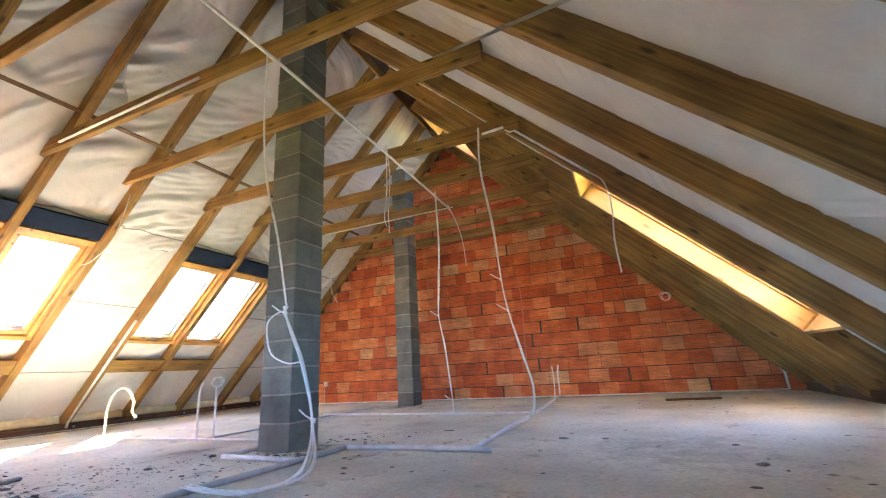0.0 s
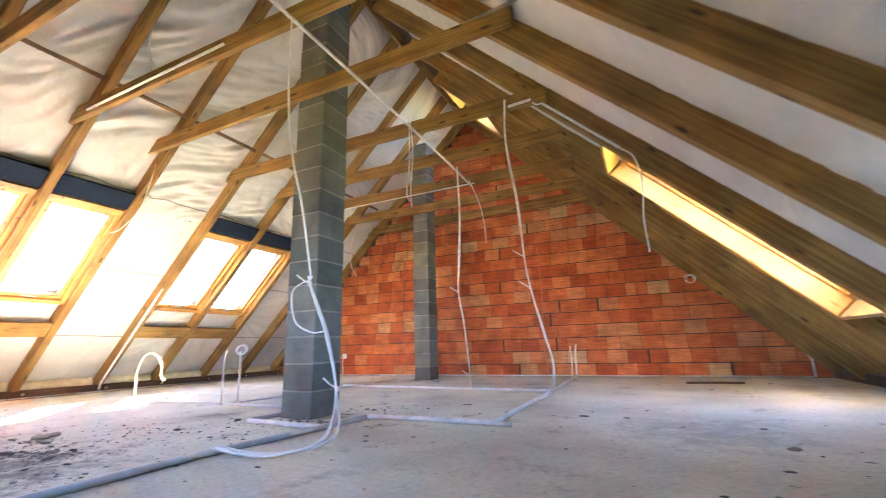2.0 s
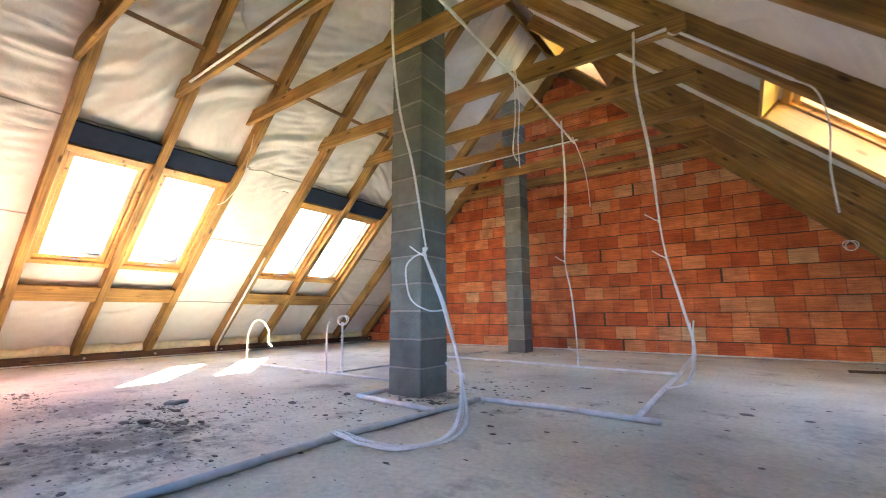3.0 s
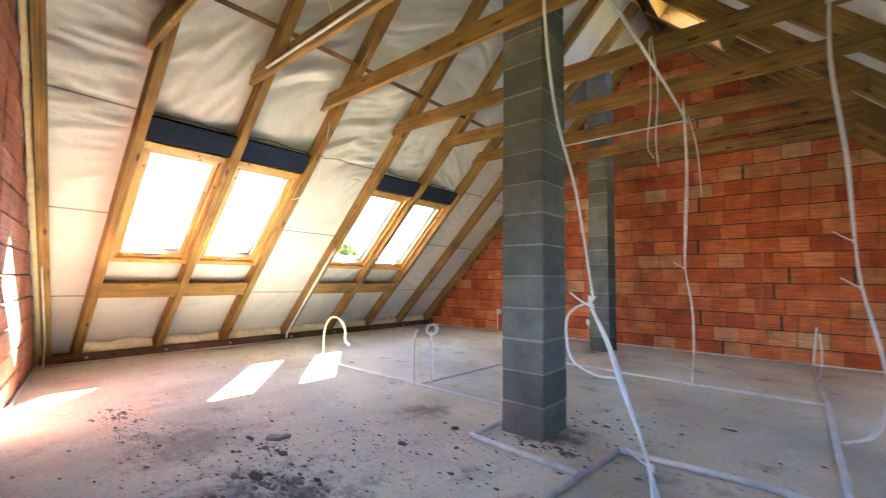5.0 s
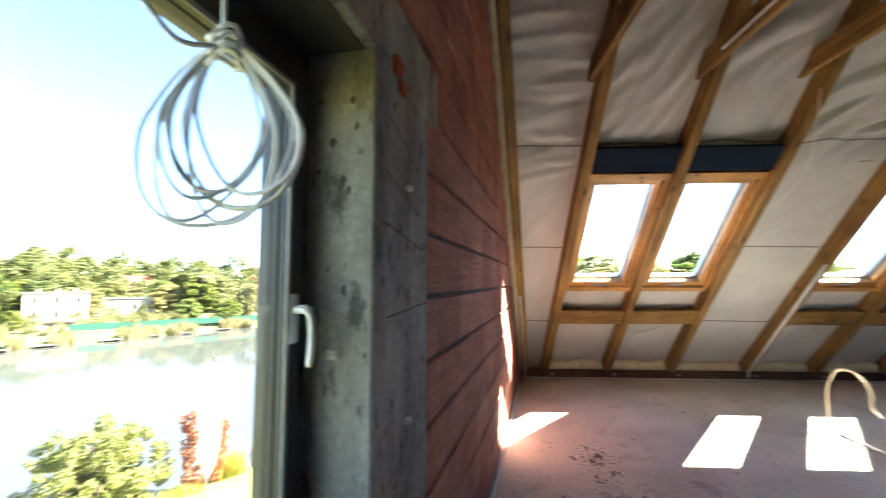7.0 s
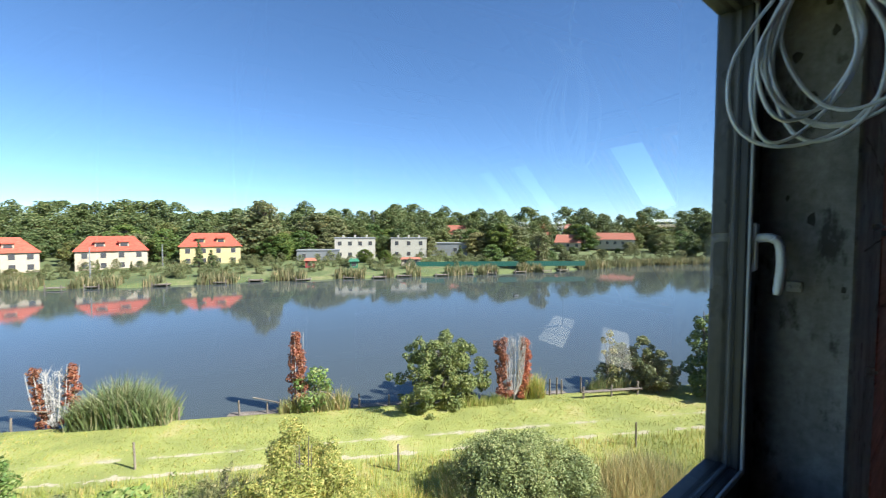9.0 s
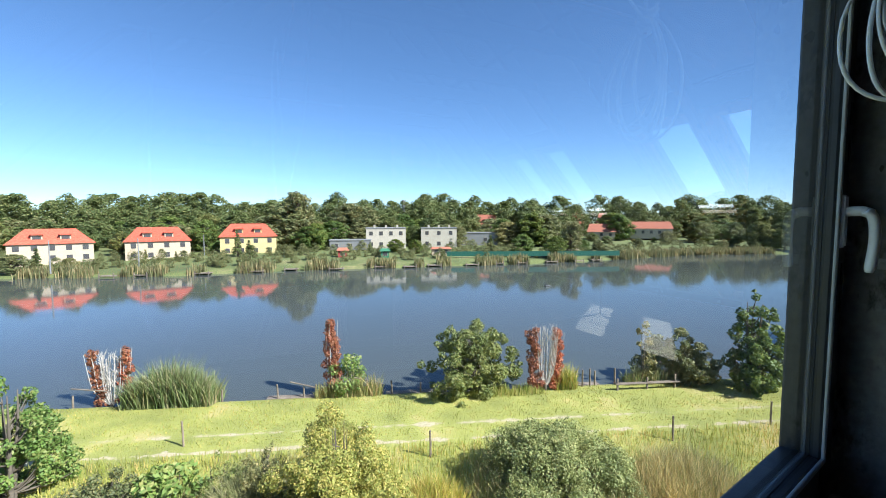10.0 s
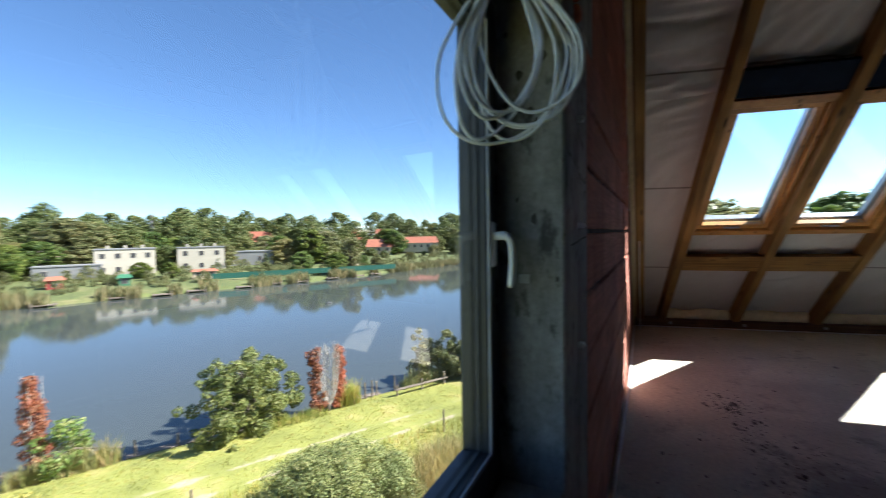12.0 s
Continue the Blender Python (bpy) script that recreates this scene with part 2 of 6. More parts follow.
def glass(name, tint=(0.97, 0.985, 0.98), gain=1.0):
    m = bpy.data.materials.new(name)
    m.use_nodes = True
    nt = m.node_tree
    nt.nodes.clear()
    out = nt.nodes.new("ShaderNodeOutputMaterial")
    tr = nt.nodes.new("ShaderNodeBsdfTransparent")
    tr.inputs[0].default_value = (*tint, 1)
    gl = nt.nodes.new("ShaderNodeBsdfGlossy")
    gl.inputs["Roughness"].default_value = 0.0
    fr = nt.nodes.new("ShaderNodeFresnel")
    fr.inputs[0].default_value = 1.5
    mul = nt.nodes.new("ShaderNodeMath")
    mul.operation, mul.inputs[1].default_value = "MULTIPLY", gain
    mx = nt.nodes.new("ShaderNodeMixShader")
    nt.links.new(fr.outputs[0], mul.inputs[0])
    nt.links.new(mul.outputs[0], mx.inputs[0])
    nt.links.new(tr.outputs[0], mx.inputs[1])
    nt.links.new(gl.outputs[0], mx.inputs[2])
    nt.links.new(mx.outputs[0], out.inputs[0])
    return m


MAT["glass"] = glass("window_glass", (0.74, 0.755, 0.755), 1.2)
MAT["roof_glass"] = glass("roof_window_glass", (0.93, 0.96, 0.96), 1.0)


# ---- mesh helpers ----
def obox(bm, c, ax, half, taper=0.0):
    """A box about c with unit axes ax and half sizes."""
    c = Vector(c)
    ax = [Vector(a) for a in ax]
    vs = []
    for sx in (-1, 1):
        for sy in (-1, 1):
            for sz in (-1, 1):
                vs.append(bm.verts.new(c + ax[0] * sx * half[0] + ax[1] * sy * half[1] + ax[2] * sz * half[2]))
    for f in ((0, 1, 3, 2), (4, 6, 7, 5), (0, 4, 5, 1), (2, 3, 7, 6), (0, 2, 6, 4), (1, 5, 7, 3)):
        bm.faces.new([vs[i] for i in f])
    return vs


XYZ = ((1, 0, 0), (0, 1, 0), (0, 0, 1))


def box(bm, lo, hi, ax=XYZ):
    lo, hi = Vector(lo), Vector(hi)
    return obox(bm, (lo + hi) / 2, ax, [abs(v) / 2 for v in hi - lo])


def finish(bm, bevel=0.0, segments=1):
    bmesh.ops.recalc_face_normals(bm, faces=bm.faces)
    if bevel:
        bmesh.ops.bevel(bm, geom=list(bm.edges), offset=bevel, segments=segments, affect="EDGES", clamp_overlap=True)
    return bm


def mesh_of(bm, name, mat, smooth=False):
    me = bpy.data.meshes.new(name)
    bm.to_mesh(me)
    bm.free()
    me.materials.append(mat)
    if smooth:
        for p in me.polygons:
            p.use_smooth = True
    return me


def part(name, bm, material, parent=None, label="", smooth=False, matrix=None):
    me = bm if isinstance(bm, bpy.types.Mesh) else mesh_of(bm, name, material, smooth)
    ob = new(name, me)
    if matrix is not None:
        ob.matrix_world = matrix
    if parent is not None:
        ob.parent = parent
    if label:
        ob["label"] = label
    return ob


def empty(name, place=(0, 0, 0)):
    ob = new(name)
    ob.location = place
    ob.empty_display_size = 0.1
    return ob


def beam(name, a, b, width, depth, up, material, parent=None, bevel=0.006, over=0.0):
    """A sawn timber from a to b; a and b lie on the middle of its lower face, up points to the upper one."""
    a, b = Vector(a), Vector(b)
    x = (b - a).normalized()
    z = (Vector(up) - x * x.dot(Vector(up))).normalized()
    y = z.cross(x)
    L = (b - a).length
    bm = bmesh.new()
    n = max(2, int(L / 0.8))
    rng = random.Random(int(abs(a.x * 91 + a.y * 57 + a.z * 13) * 100))
    rings = []
    for i in range(n + 1):
        t = -over + (L + 2 * over) * i / n
        w = [rng.uniform(-0.004, 0.004) for _ in range(2)]
        rings.append([bm.verts.new((t, sy * width / 2 + w[0], h * depth + w[1])) for sy, h in ((-1, 0), (1, 0), (1, 1), (-1, 1))])
    for r, s in zip(rings, rings[1:]):
        for k in range(4):
            bm.faces.new((r[k], r[(k + 1) % 4], s[(k + 1) % 4], s[k]))
    bm.faces.new(rings[0][::-1])
    bm.faces.new(rings[-1])
    bmesh.ops.recalc_face_normals(bm, faces=bm.faces)
    if bevel:
        sharp = [e for e in bm.edges if len(e.link_faces) == 2 and e.calc_face_angle(0) > 0.8]
        bmesh.ops.bevel(bm, geom=sharp, offset=bevel, segments=1, affect="EDGES")
    m = Matrix((x, y, z)).transposed().to_4x4()
    m.translation = a
    return part(name, bm, material, parent, matrix=m)


def spline(points, n=8):
    """Points on a smooth curve through the given ones."""
    P = [Vector(p) for p in points]
    if len(P) < 3:
        return [P[0].lerp(P[-1], i / n) for i in range(n + 1)]
    P = [2 * P[0] - P[1]] + P + [2 * P[-1] - P[-2]]
    out = []
    for i in range(1, len(P) - 2):
        p0, p1, p2, p3 = P[i - 1 : i + 3]
        for k in range(n):
            t = k / n
            out.append(0.5 * (2 * p1 + (p2 - p0) * t + (2 * p0 - 5 * p1 + 4 * p2 - p3) * t * t + (3 * p1 - p0 - 3 * p2 + p3) * t**3))
    return out + [P[-2]]


def tube(bm, pts, radius, sides=8, ribbed=0.0, flat=1.0):
    """Sweeps a round (or flattened) section along the points."""
    pts = [Vector(p) for p in pts]
    rings = []
    side = None
    for i, p in enumerate(pts):
        d = (pts[min(i + 1, len(pts) - 1)] - pts[max(i - 1, 0)]).normalized()
        if side is None:
            side = d.orthogonal().normalized() if abs(d.z) > 0.95 else d.cross(Vector((0, 0, 1))).normalized()
        side = (side - d * side.dot(d)).normalized()
        up = d.cross(side)
        r = (radius[i] if isinstance(radius, (list, tuple)) else radius) * (1 + (ribbed if i % 2 else 0))
        rings.append([bm.verts.new(p + side * math.cos(a) * r + up * math.sin(a) * r * flat) for a in [2 * math.pi * k / sides for k in range(sides)]])
    for r, s in zip(rings, rings[1:]):
        for k in range(sides):
            bm.faces.new((r[k], r[(k + 1) % sides], s[(k + 1) % sides], s[k]))
    bm.faces.new(rings[0][::-1])
    bm.faces.new(rings[-1])
    return bm


def pipe(name, pts, radius, material, label="", category="", group="", sides=8, smooth_path=True, ribbed=0.0, kind="", parent=None):
    bm = bmesh.new()
    tube(bm, spline(pts, 10) if smooth_path else pts, radius, sides, ribbed)
    ob = part(name, finish(bm), material, parent, smooth=True)
    if parent is None:
        tagged(ob, label, category, group, kind)
    return ob


def structure(name, bm, material, label="", smooth=False):
    return tagged(part(name, bm, material, None, smooth=smooth), label, "", "", "structure")


# ---- the attic's shell ----
FAR_Y = 8.4
RIDGE_X, RIDGE_Z = 5.935, 6.065
LEFT_FOOT, RIGHT_FOOT = -0.13, 12.0
NEAR_DIR = Vector((0.9853, -0.1710, 0)).normalized()
NEAR_OUT = Vector((-0.1710, -0.9853, 0)).normalized()


def near(x, off=0.0, z=0.0):
    """A point of the skewed gable's inner face at x, moved outwards by off."""
    return Vector((x, 0.386 - 0.1735 * x, z)) + NEAR_OUT * off


def lean(x):
    """How far the block face stands back from the window's line at x."""
    return 0.0215 * max(0.0, min(x, 6.2) - 2.9)


# slab with the opening of the stairs
ST_X0, ST_X1, ST_Y0, ST_Y1 = 7.8, 10.7, -0.93, 0.12
bm = bmesh.new()
edge = lambda x: near(x, 0.3).y
for corners in (
    ((-0.9, edge(-0.9)), (ST_X0, edge(ST_X0)), (ST_X0, 9.0), (-0.9, 9.0)),
    ((ST_X1, edge(ST_X1)), (12.9, edge(12.9)), (12.9, 9.0), (ST_X1, 9.0)),
    ((ST_X0, ST_Y1), (ST_X1, ST_Y1), (ST_X1, 9.0), (ST_X0, 9.0)),
    ((ST_X0, edge(ST_X0)), (ST_X1, edge(ST_X1)), (ST_X1, ST_Y0), (ST_X0, ST_Y0)),
):
    lo, hi = [bm.verts.new((x, y, -0.25)) for x, y in corners], [bm.verts.new((x, y, 0)) for x, y in corners]
    bm.faces.new(lo)
    bm.faces.new(hi)
    for i in range(4):
        bm.faces.new((lo[i], lo[(i + 1) % 4], hi[(i + 1) % 4], hi[i]))
structure("floor", finish(bm), MAT["floor"], "dusty grey concrete floor slab with mortar stains")

# steps and landing below the slab, up which the walk comes
bm = bmesh.new()
for lo, hi in (((ST_X0 - 0.1, ST_Y0 - 0.1, -1.3), (ST_X1 + 0.1, ST_Y0, -0.254)), ((ST_X0 - 0.1, ST_Y1, -1.3), (ST_X1 + 0.1, ST_Y1 + 0.1, -0.254)), ((ST_X0 - 0.1, ST_Y0, -1.3), (ST_X0, ST_Y1, -0.254)), ((ST_X1, ST_Y0, -1.3), (ST_X1 + 0.1, ST_Y1, -0.254))):
    box(bm, lo, hi)
stairs = structure("stairs", finish(bm), MAT["concrete"], "bare concrete steps up into the attic")
for k in range(1, 6):
    bm = bmesh.new()
    box(bm, (ST_X0 + 0.27 * (k - 1) + 0.002, ST_Y0 + 0.003, -1.3), (ST_X0 + 0.27 * k if k < 5 else ST_X1 - 0.003, ST_Y1 - 0.003, -0.18 * k))
    part("step", finish(bm, 0.006), MAT["concrete"], stairs)

RAFTER_W, RAFTER_D = 0.1, 0.22
UP_L, UP_R = Vector((-1, 0, 1)).normalized(), Vector((1, 0, 1)).normalized()
RAFTER_Y = [-0.16, 0.83, 1.83, 2.84, 4.03, 5.06, 6.12, 7.14, 8.17]


def left_at(s, y, off=0.0):
    """A point on the underside of the left slope: s is the run from the eave, off the height above it."""
    return Vector((s, y, s + 0.13)) + UP_L * off


RIGHT_Y = [-1.15, -0.11, 0.88, 1.91, 2.99, 4.19, 5.24, 6.32, 7.3, 8.22]
HATCH_A, HATCH_B, HATCH_LO, HATCH_HI = RIGHT_Y[7], RIGHT_Y[8], 7.05, 6.2  # the small roof window by the ridge
BAY_A, BAY_B = RIGHT_Y[5], RIGHT_Y[6]  # the rafters on both sides of the long roof window


def right_at(x, y, off=0.0):
    """A point on the underside of the right slope."""
    return Vector((x, y, 11.94 - x)) + UP_R * off


def timber(ob, label, group, category="beam"):
    return tagged(ob, label, category, group, "structure")


for i, y in enumerate(RAFTER_Y):
    if i == 0:
        continue
    timber(beam("rafter", left_at(-0.35, y), left_at(RIDGE_X - 0.02, y), RAFTER_W, RAFTER_D, UP_L, MAT["rafter"]), "rough sawn pine rafter under the white membrane", "rafters of the window slope", "rafter")
for y in RIGHT_Y:
    timber(beam("rafter", right_at(RIGHT_FOOT + 0.3, y), right_at(RIDGE_X + 0.02, y), RAFTER_W, 0.27, UP_R, MAT["rafter"]), "rough sawn pine rafter, olive brown in the shade", "rafters of the plain slope", "rafter")
# the rafter that lies along the skewed gable
timber(beam("rafter", (-0.3, 0.56, -0.17), (RIDGE_X, -0.52, RIDGE_Z), RAFTER_W, RAFTER_D, UP_L, MAT["rafter"]), "rough sawn pine rafter against the gable wall", "rafters of the window slope", "rafter")

# cream strip in the gap: its pale colour stands in for daylight leaking through
timber(beam("foam_strip", (-0.25, 0.474, 0.0), (RIDGE_X - 0.1, -0.6, RIDGE_Z - 0.12), 0.045, 0.14, UP_L, MAT["foam"], bevel=0.0), "pale foam strip standing in for light leaking beside the gable rafter", "", "foam filler")

TIE_Z = 3.5
for i, (y, y2) in enumerate(zip(RAFTER_Y[1:], RIGHT_Y[2:])):
    gap = 0.05 + (0.034 if i % 2 else 0.038)
    ya, yb = (2.71, 2.71) if y == 2.84 else (y - gap, y2 - gap)  # one passes just before the chimney
    timber(beam("collar_tie", (3.05, ya, TIE_Z), (8.56, yb, TIE_Z), 0.065, 0.19, (0, 0, 1), MAT["rafter"]), "pine collar tie nailed beside a pair of rafters", "collar ties", "collar tie")

plate = timber(beam("wall_plate", (-0.075, 0.45, 0.0), (-0.075, FAR_Y, 0.0), 0.15, 0.14, (0, 0, 1), MAT["plate"]), "dark wall plate along the eave", "wall plates", "wall plate")
timber(beam("wall_plate", (11.97, -1.6, 0.0), (11.97, FAR_Y, 0.0), 0.15, 0.14, (0, 0, 1), MAT["plate"]), "dark wall plate along the eave", "wall plates", "wall plate")
for y in RAFTER_Y[1:]:
    bm = bmesh.new()
    tube(bm, [(0, 0, 0), (0.012, 0, 0), (0.02, 0, 0)], [0.022, 0.022, 0.012], 8)
    bolt = part("bolt", finish(bm), MAT["steel"], None, "round steel bolt head", matrix=Matrix.Translation((0.0, y + 0.11, 0.075)))
    bolt.parent, bolt.matrix_parent_inverse = plate, plate.matrix_world.inverted()
timber(beam("ridge_board", (RIDGE_X, -0.9, RIDGE_Z - 0.12), (RIDGE_X, FAR_Y, RIDGE_Z - 0.12), 0.04, 0.2, (0, 0, 1), MAT["rafter"]), "pine ridge board", "ridge", "ridge board")
timber(beam("lath", (3.74, 0.3, 3.94), (3.74, 7.6, 3.94), 0.05, 0.03, UP_L, MAT["lath"]), "thin dark lath across the rafters", "laths", "lath")


# membrane between the rafters, with folds; windows leave gaps
def sheet(name, at, y0, y1, s0, s1, seed, label, sag=0.03, folds=1.0, high=0.19):
    nu, nv = max(6, int((y1 - y0) / 0.04)), max(4, int(abs(s1 - s0) * 1.414 / 0.028))
    verts, faces = [], []
    for j in range(nv + 1):
        for i in range(nu + 1):
            y, s = y0 + (y1 - y0) * i / nu, s0 + (s1 - s0) * j / nv
            u = min(i, nu - i) / nu
            edge = min(1.0, u * 6)
            # slanting folds of many lengths, sharp at the crest, that change direction from bay to bay
            run = s * 1.414
            lean = 0.45 + 0.35 * math.sin(seed * 5.1) + 0.3 * noise.noise((y * 0.5, run * 0.5, seed))
            al, ac = y * math.cos(lean) + run * math.sin(lean) * 0.6, run * math.cos(lean) - y * math.sin(lean)
            r1 = 1 - abs(2 * noise.noise((al * 1.5 + seed, ac * 5.0, seed * 1.7)))
            r2 = 1 - abs(2 * noise.noise((al * 2.6 - seed, ac * 10.5, seed * 2.3 + 4)))
            soft = noise.noise((y * 1.2, run * 1.0, seed * 3))
            wv = 0.06 * (r1 - 0.6) * (0.75 + 0.6 * soft) + 0.026 * (r2 - 0.6) + 0.03 * soft
            droop = -sag * math.sin(math.pi * i / nu)
            verts.append(at(s, y, high + (droop + folds * wv) * edge))
            if i < nu and j < nv:
                a = j * (nu + 1) + i
                faces.append((a, a + 1, a + nu + 2, a + nu + 1))
    me = bpy.data.meshes.new(name)
    me.from_pydata(verts, [], faces)
    me.materials.append(MAT["membrane"] if at is left_at else MAT["membrane_plain"])
    for p in me.polygons:
        p.use_smooth = True
    ob = new(name, me)
    return tagged(ob, label, "roof membrane", "", "structure")


WIN_LO, WIN_HI = 1.25, 2.557
WINDOW_BAYS = (1, 2, 4, 5)
bays = [(-0.75, RAFTER_Y[1])] + list(zip(RAFTER_Y[1:], RAFTER_Y[2:])) + [(RAFTER_Y[-1], FAR_Y)]
for k, (a, b) in enumerate(bays):
    if k in WINDOW_BAYS:
        sheet("membrane_sheet", left_at, a, b, -0.3, WIN_LO - 0.02, k + 0.3, "white wrinkled roof membrane between rafters", 0.01, 0.35)
        sheet("membrane_sheet", left_at, a, b, WIN_HI + 0.12, RIDGE_X, k + 0.6, "white wrinkled roof membrane between rafters")
    else:
        sheet("membrane_sheet", left_at, a, b, -0.3, 2.6, k + 0.1, "white wrinkled roof membrane between rafters", 0.01, 0.35)
        sheet("membrane_sheet", left_at, a, b, 2.6, RIDGE_X, k + 0.9, "white wrinkled roof membrane between rafters")
SKY_LO, SKY_HI = 11.1, 9.12
RB = [-1.75] + RIGHT_Y + [FAR_Y]
for k, (a, b) in enumerate(zip(RB, RB[1:])):
    if a == BAY_A:  # the bay with the long roof window
        sheet("membrane_sheet", right_at, a, b, 12.3, SKY_LO, 20.5 + k, "white wrinkled roof membrane between rafters", 0.02, 0.4, 0.245)
        sheet("membrane_sheet", right_at, a, b, SKY_HI, RIDGE_X, 20.2 + k, "white wrinkled roof membrane between rafters", 0.02, 0.5, 0.245)
    elif a == HATCH_A:
        sheet("membrane_sheet", right_at, a, b, 12.3, HATCH_LO, 20.4 + k, "white wrinkled roof membrane between rafters", 0.02, 0.5, 0.245)
    else:
        sheet("membrane_sheet", right_at, a, b, 12.3, RIDGE_X, 20.1 + k, "white wrinkled roof membrane between rafters", 0.02, 0.5, 0.245)


# foam filler on the plate between the rafters
for a, b in zip(RAFTER_Y[1:], RAFTER_Y[2:] + [FAR_Y]):
    bm = bmesh.new()
    y = a + 0.05
    last = None
    while y < b - 0.04:
        h = 0.17 + 0.05 * noise.noise((y * 3.0, 1, 2))
        ring = [bm.verts.new(v) for v in ((-0.16, y, 0.142), (-0.04, y, 0.142), (-0.055, y, 0.15 + h * 0.55), (-0.16, y, 0.15 + h))]
        if last:
            for k in range(4):
                bm.faces.new((last[k], last[(k + 1) % 4], ring[(k + 1) % 4], ring[k]))
        last = ring
        y += 0.08
    structure("foam_filler", finish(bm), MAT["foam"], "pale yellow foam filler on the wall plate", True)


# outer roof skin, with the window openings left free
def roof_skin(name, at, s_cuts, y_cuts, holes, off):
    bm = bmesh.new()
    for sa, sb in zip(s_cuts, s_cuts[1:]):
        for ya, yb in zip(y_cuts, y_cuts[1:]):
            sm, ym = (sa + sb) / 2, (ya + yb) / 2
            if any(min(h[0], h[1]) < sm < max(h[0], h[1]) and h[2] < ym < h[3] for h in holes):
                continue
            ea, eb = (max(ya, near(at(sa, 0).x).y - 0.42), max(ya, near(at(sb, 0).x).y - 0.42)) if ya < -2 else (ya, ya)
            low = [at(sa, ea, off), at(sb, eb, off), at(sb, yb, off), at(sa, yb, off)]
            top = [at(sa, ea, off + 0.1), at(sb, eb, off + 0.1), at(sb, yb, off + 0.1), at(sa, yb, off + 0.1)]
            lo, hi = [bm.verts.new(v) for v in low], [bm.verts.new(v) for v in top]
            bm.faces.new(lo)
            bm.faces.new(hi[::-1])
            for i in range(4):
                bm.faces.new((lo[i], lo[(i + 1) % 4], hi[(i + 1) % 4], hi[i]))
    return structure(name, finish(bm), MAT["plate"], "dark boarded roof covering over the rafters")


Y_CUTS = [-2.7, 0.83, 1.83, 2.84, 4.03, 5.06, 6.12, 9.0]
roof_skin("ceiling_roof_west", left_at, [-0.9, WIN_LO, WIN_HI, RIDGE_X + 0.2], Y_CUTS, [(WIN_LO, WIN_HI, 0.83, 2.84), (WIN_LO, WIN_HI, 4.03, 6.12)], 0.255)
roof_skin("ceiling_roof_east", right_at, [12.9, SKY_LO, SKY_HI, HATCH_LO, HATCH_HI, RIDGE_X - 0.2], [-2.7, BAY_A, BAY_B, HATCH_A, HATCH_B, 9.0], [(SKY_LO, SKY_HI, BAY_A, BAY_B), (HATCH_LO, HATCH_HI, HATCH_A, HATCH_B)], 0.31)


# ---- roof windows ----
def roof_window(name, at, up, s0, s1, y0, y1, label, group, lift=0.0):
    """A pine-framed roof window between two rafters: fixed frame, opening sash, glass, handle bar, flashing and trimmers."""
    top = empty(name, at((s0 + s1) / 2, (y0 + y1) / 2, 0.1))
    keep = Matrix.Translation(top.location)
    along = (at(s1, y0) - at(s0, y0)).normalized()
    across = Vector((0, 1, 0))
    L = (at(s1, y0) - at(s0, y0)).length
    inv = keep.inverted()

    def bar(bm, u0, u1, v0, v1, h0, h1):
        h0, h1 = h0 + lift, h1 + lift
        c = at(s0, y0) + along * (u0 + u1) / 2 + across * (v0 + v1) / 2 + up * (h0 + h1) / 2
        obox(bm, inv @ c, (along, across, up), ((u1 - u0) / 2, (v1 - v0) / 2, (h1 - h0) / 2))

    W = y1 - y0
    pieces = (
        ("frame_bottom", 0.0, 0.07, 0, W, 0.09, 0.25), ("frame_top", L - 0.09, L, 0, W, 0.09, 0.25),
        ("frame_side", 0.07, L - 0.09, 0, 0.06, 0.09, 0.25), ("frame_side", 0.07, L - 0.09, W - 0.06, W, 0.09, 0.25),
        ("sash_bottom", 0.075, 0.14, 0.065, W - 0.065, 0.13, 0.2), ("sash_top", L - 0.165, L - 0.095, 0.065, W - 0.065, 0.13, 0.2),
        ("sash_side", 0.14, L - 0.165, 0.065, 0.125, 0.13, 0.2), ("sash_side", 0.14, L - 0.165, W - 0.125, W - 0.065, 0.13, 0.2))
    # metal rim outside the glass, added to clip the sun patches on the floor
    pieces += (("cladding", 0.0, 0.13, 0, W, 0.252, 0.33), ("cladding", L - 0.15, L, 0, W, 0.252, 0.33), ("cladding", 0.13, L - 0.15, 0, 0.13, 0.252, 0.33), ("cladding", 0.13, L - 0.15, W - 0.12, W, 0.252, 0.33))
    for nm, *r in pieces:
        bm = bmesh.new()
        bar(bm, *r)
        part(nm, finish(bm, 0.005), MAT["steel"] if nm == "cladding" else MAT["pine"], top)
    bm = bmesh.new()
    cs = [inv @ (at(s0, y0) + along * u + across * v + up * (0.185 + lift)) for u, v in ((0.12, 0.11), (0.12, W - 0.11), (L - 0.14, W - 0.11), (L - 0.14, 0.11))]
    face = bm.faces.new([bm.verts.new(c) for c in cs])
    face.normal_update()
    if face.normal.dot(up) > 0:
        face.normal_flip()
    pane = part("pane", bm, MAT["roof_glass"], top, "clear double glazing")
    pane.visible_shadow = False
    bm = bmesh.new()
    bar(bm, 0.1, 0.115, W / 2 - 0.09, W / 2 + 0.09, 0.105, 0.13)
    bar(bm, 0.1, 0.115, W / 2 - 0.07, W / 2 - 0.055, 0.115, 0.14)
    bar(bm, 0.1, 0.115, W / 2 + 0.055, W / 2 + 0.07, 0.115, 0.14)
    part("catch", finish(bm, 0.003), MAT["steel"], top, "metal vent catch")
    return tagged(top, label, "roof window", group, "structure")


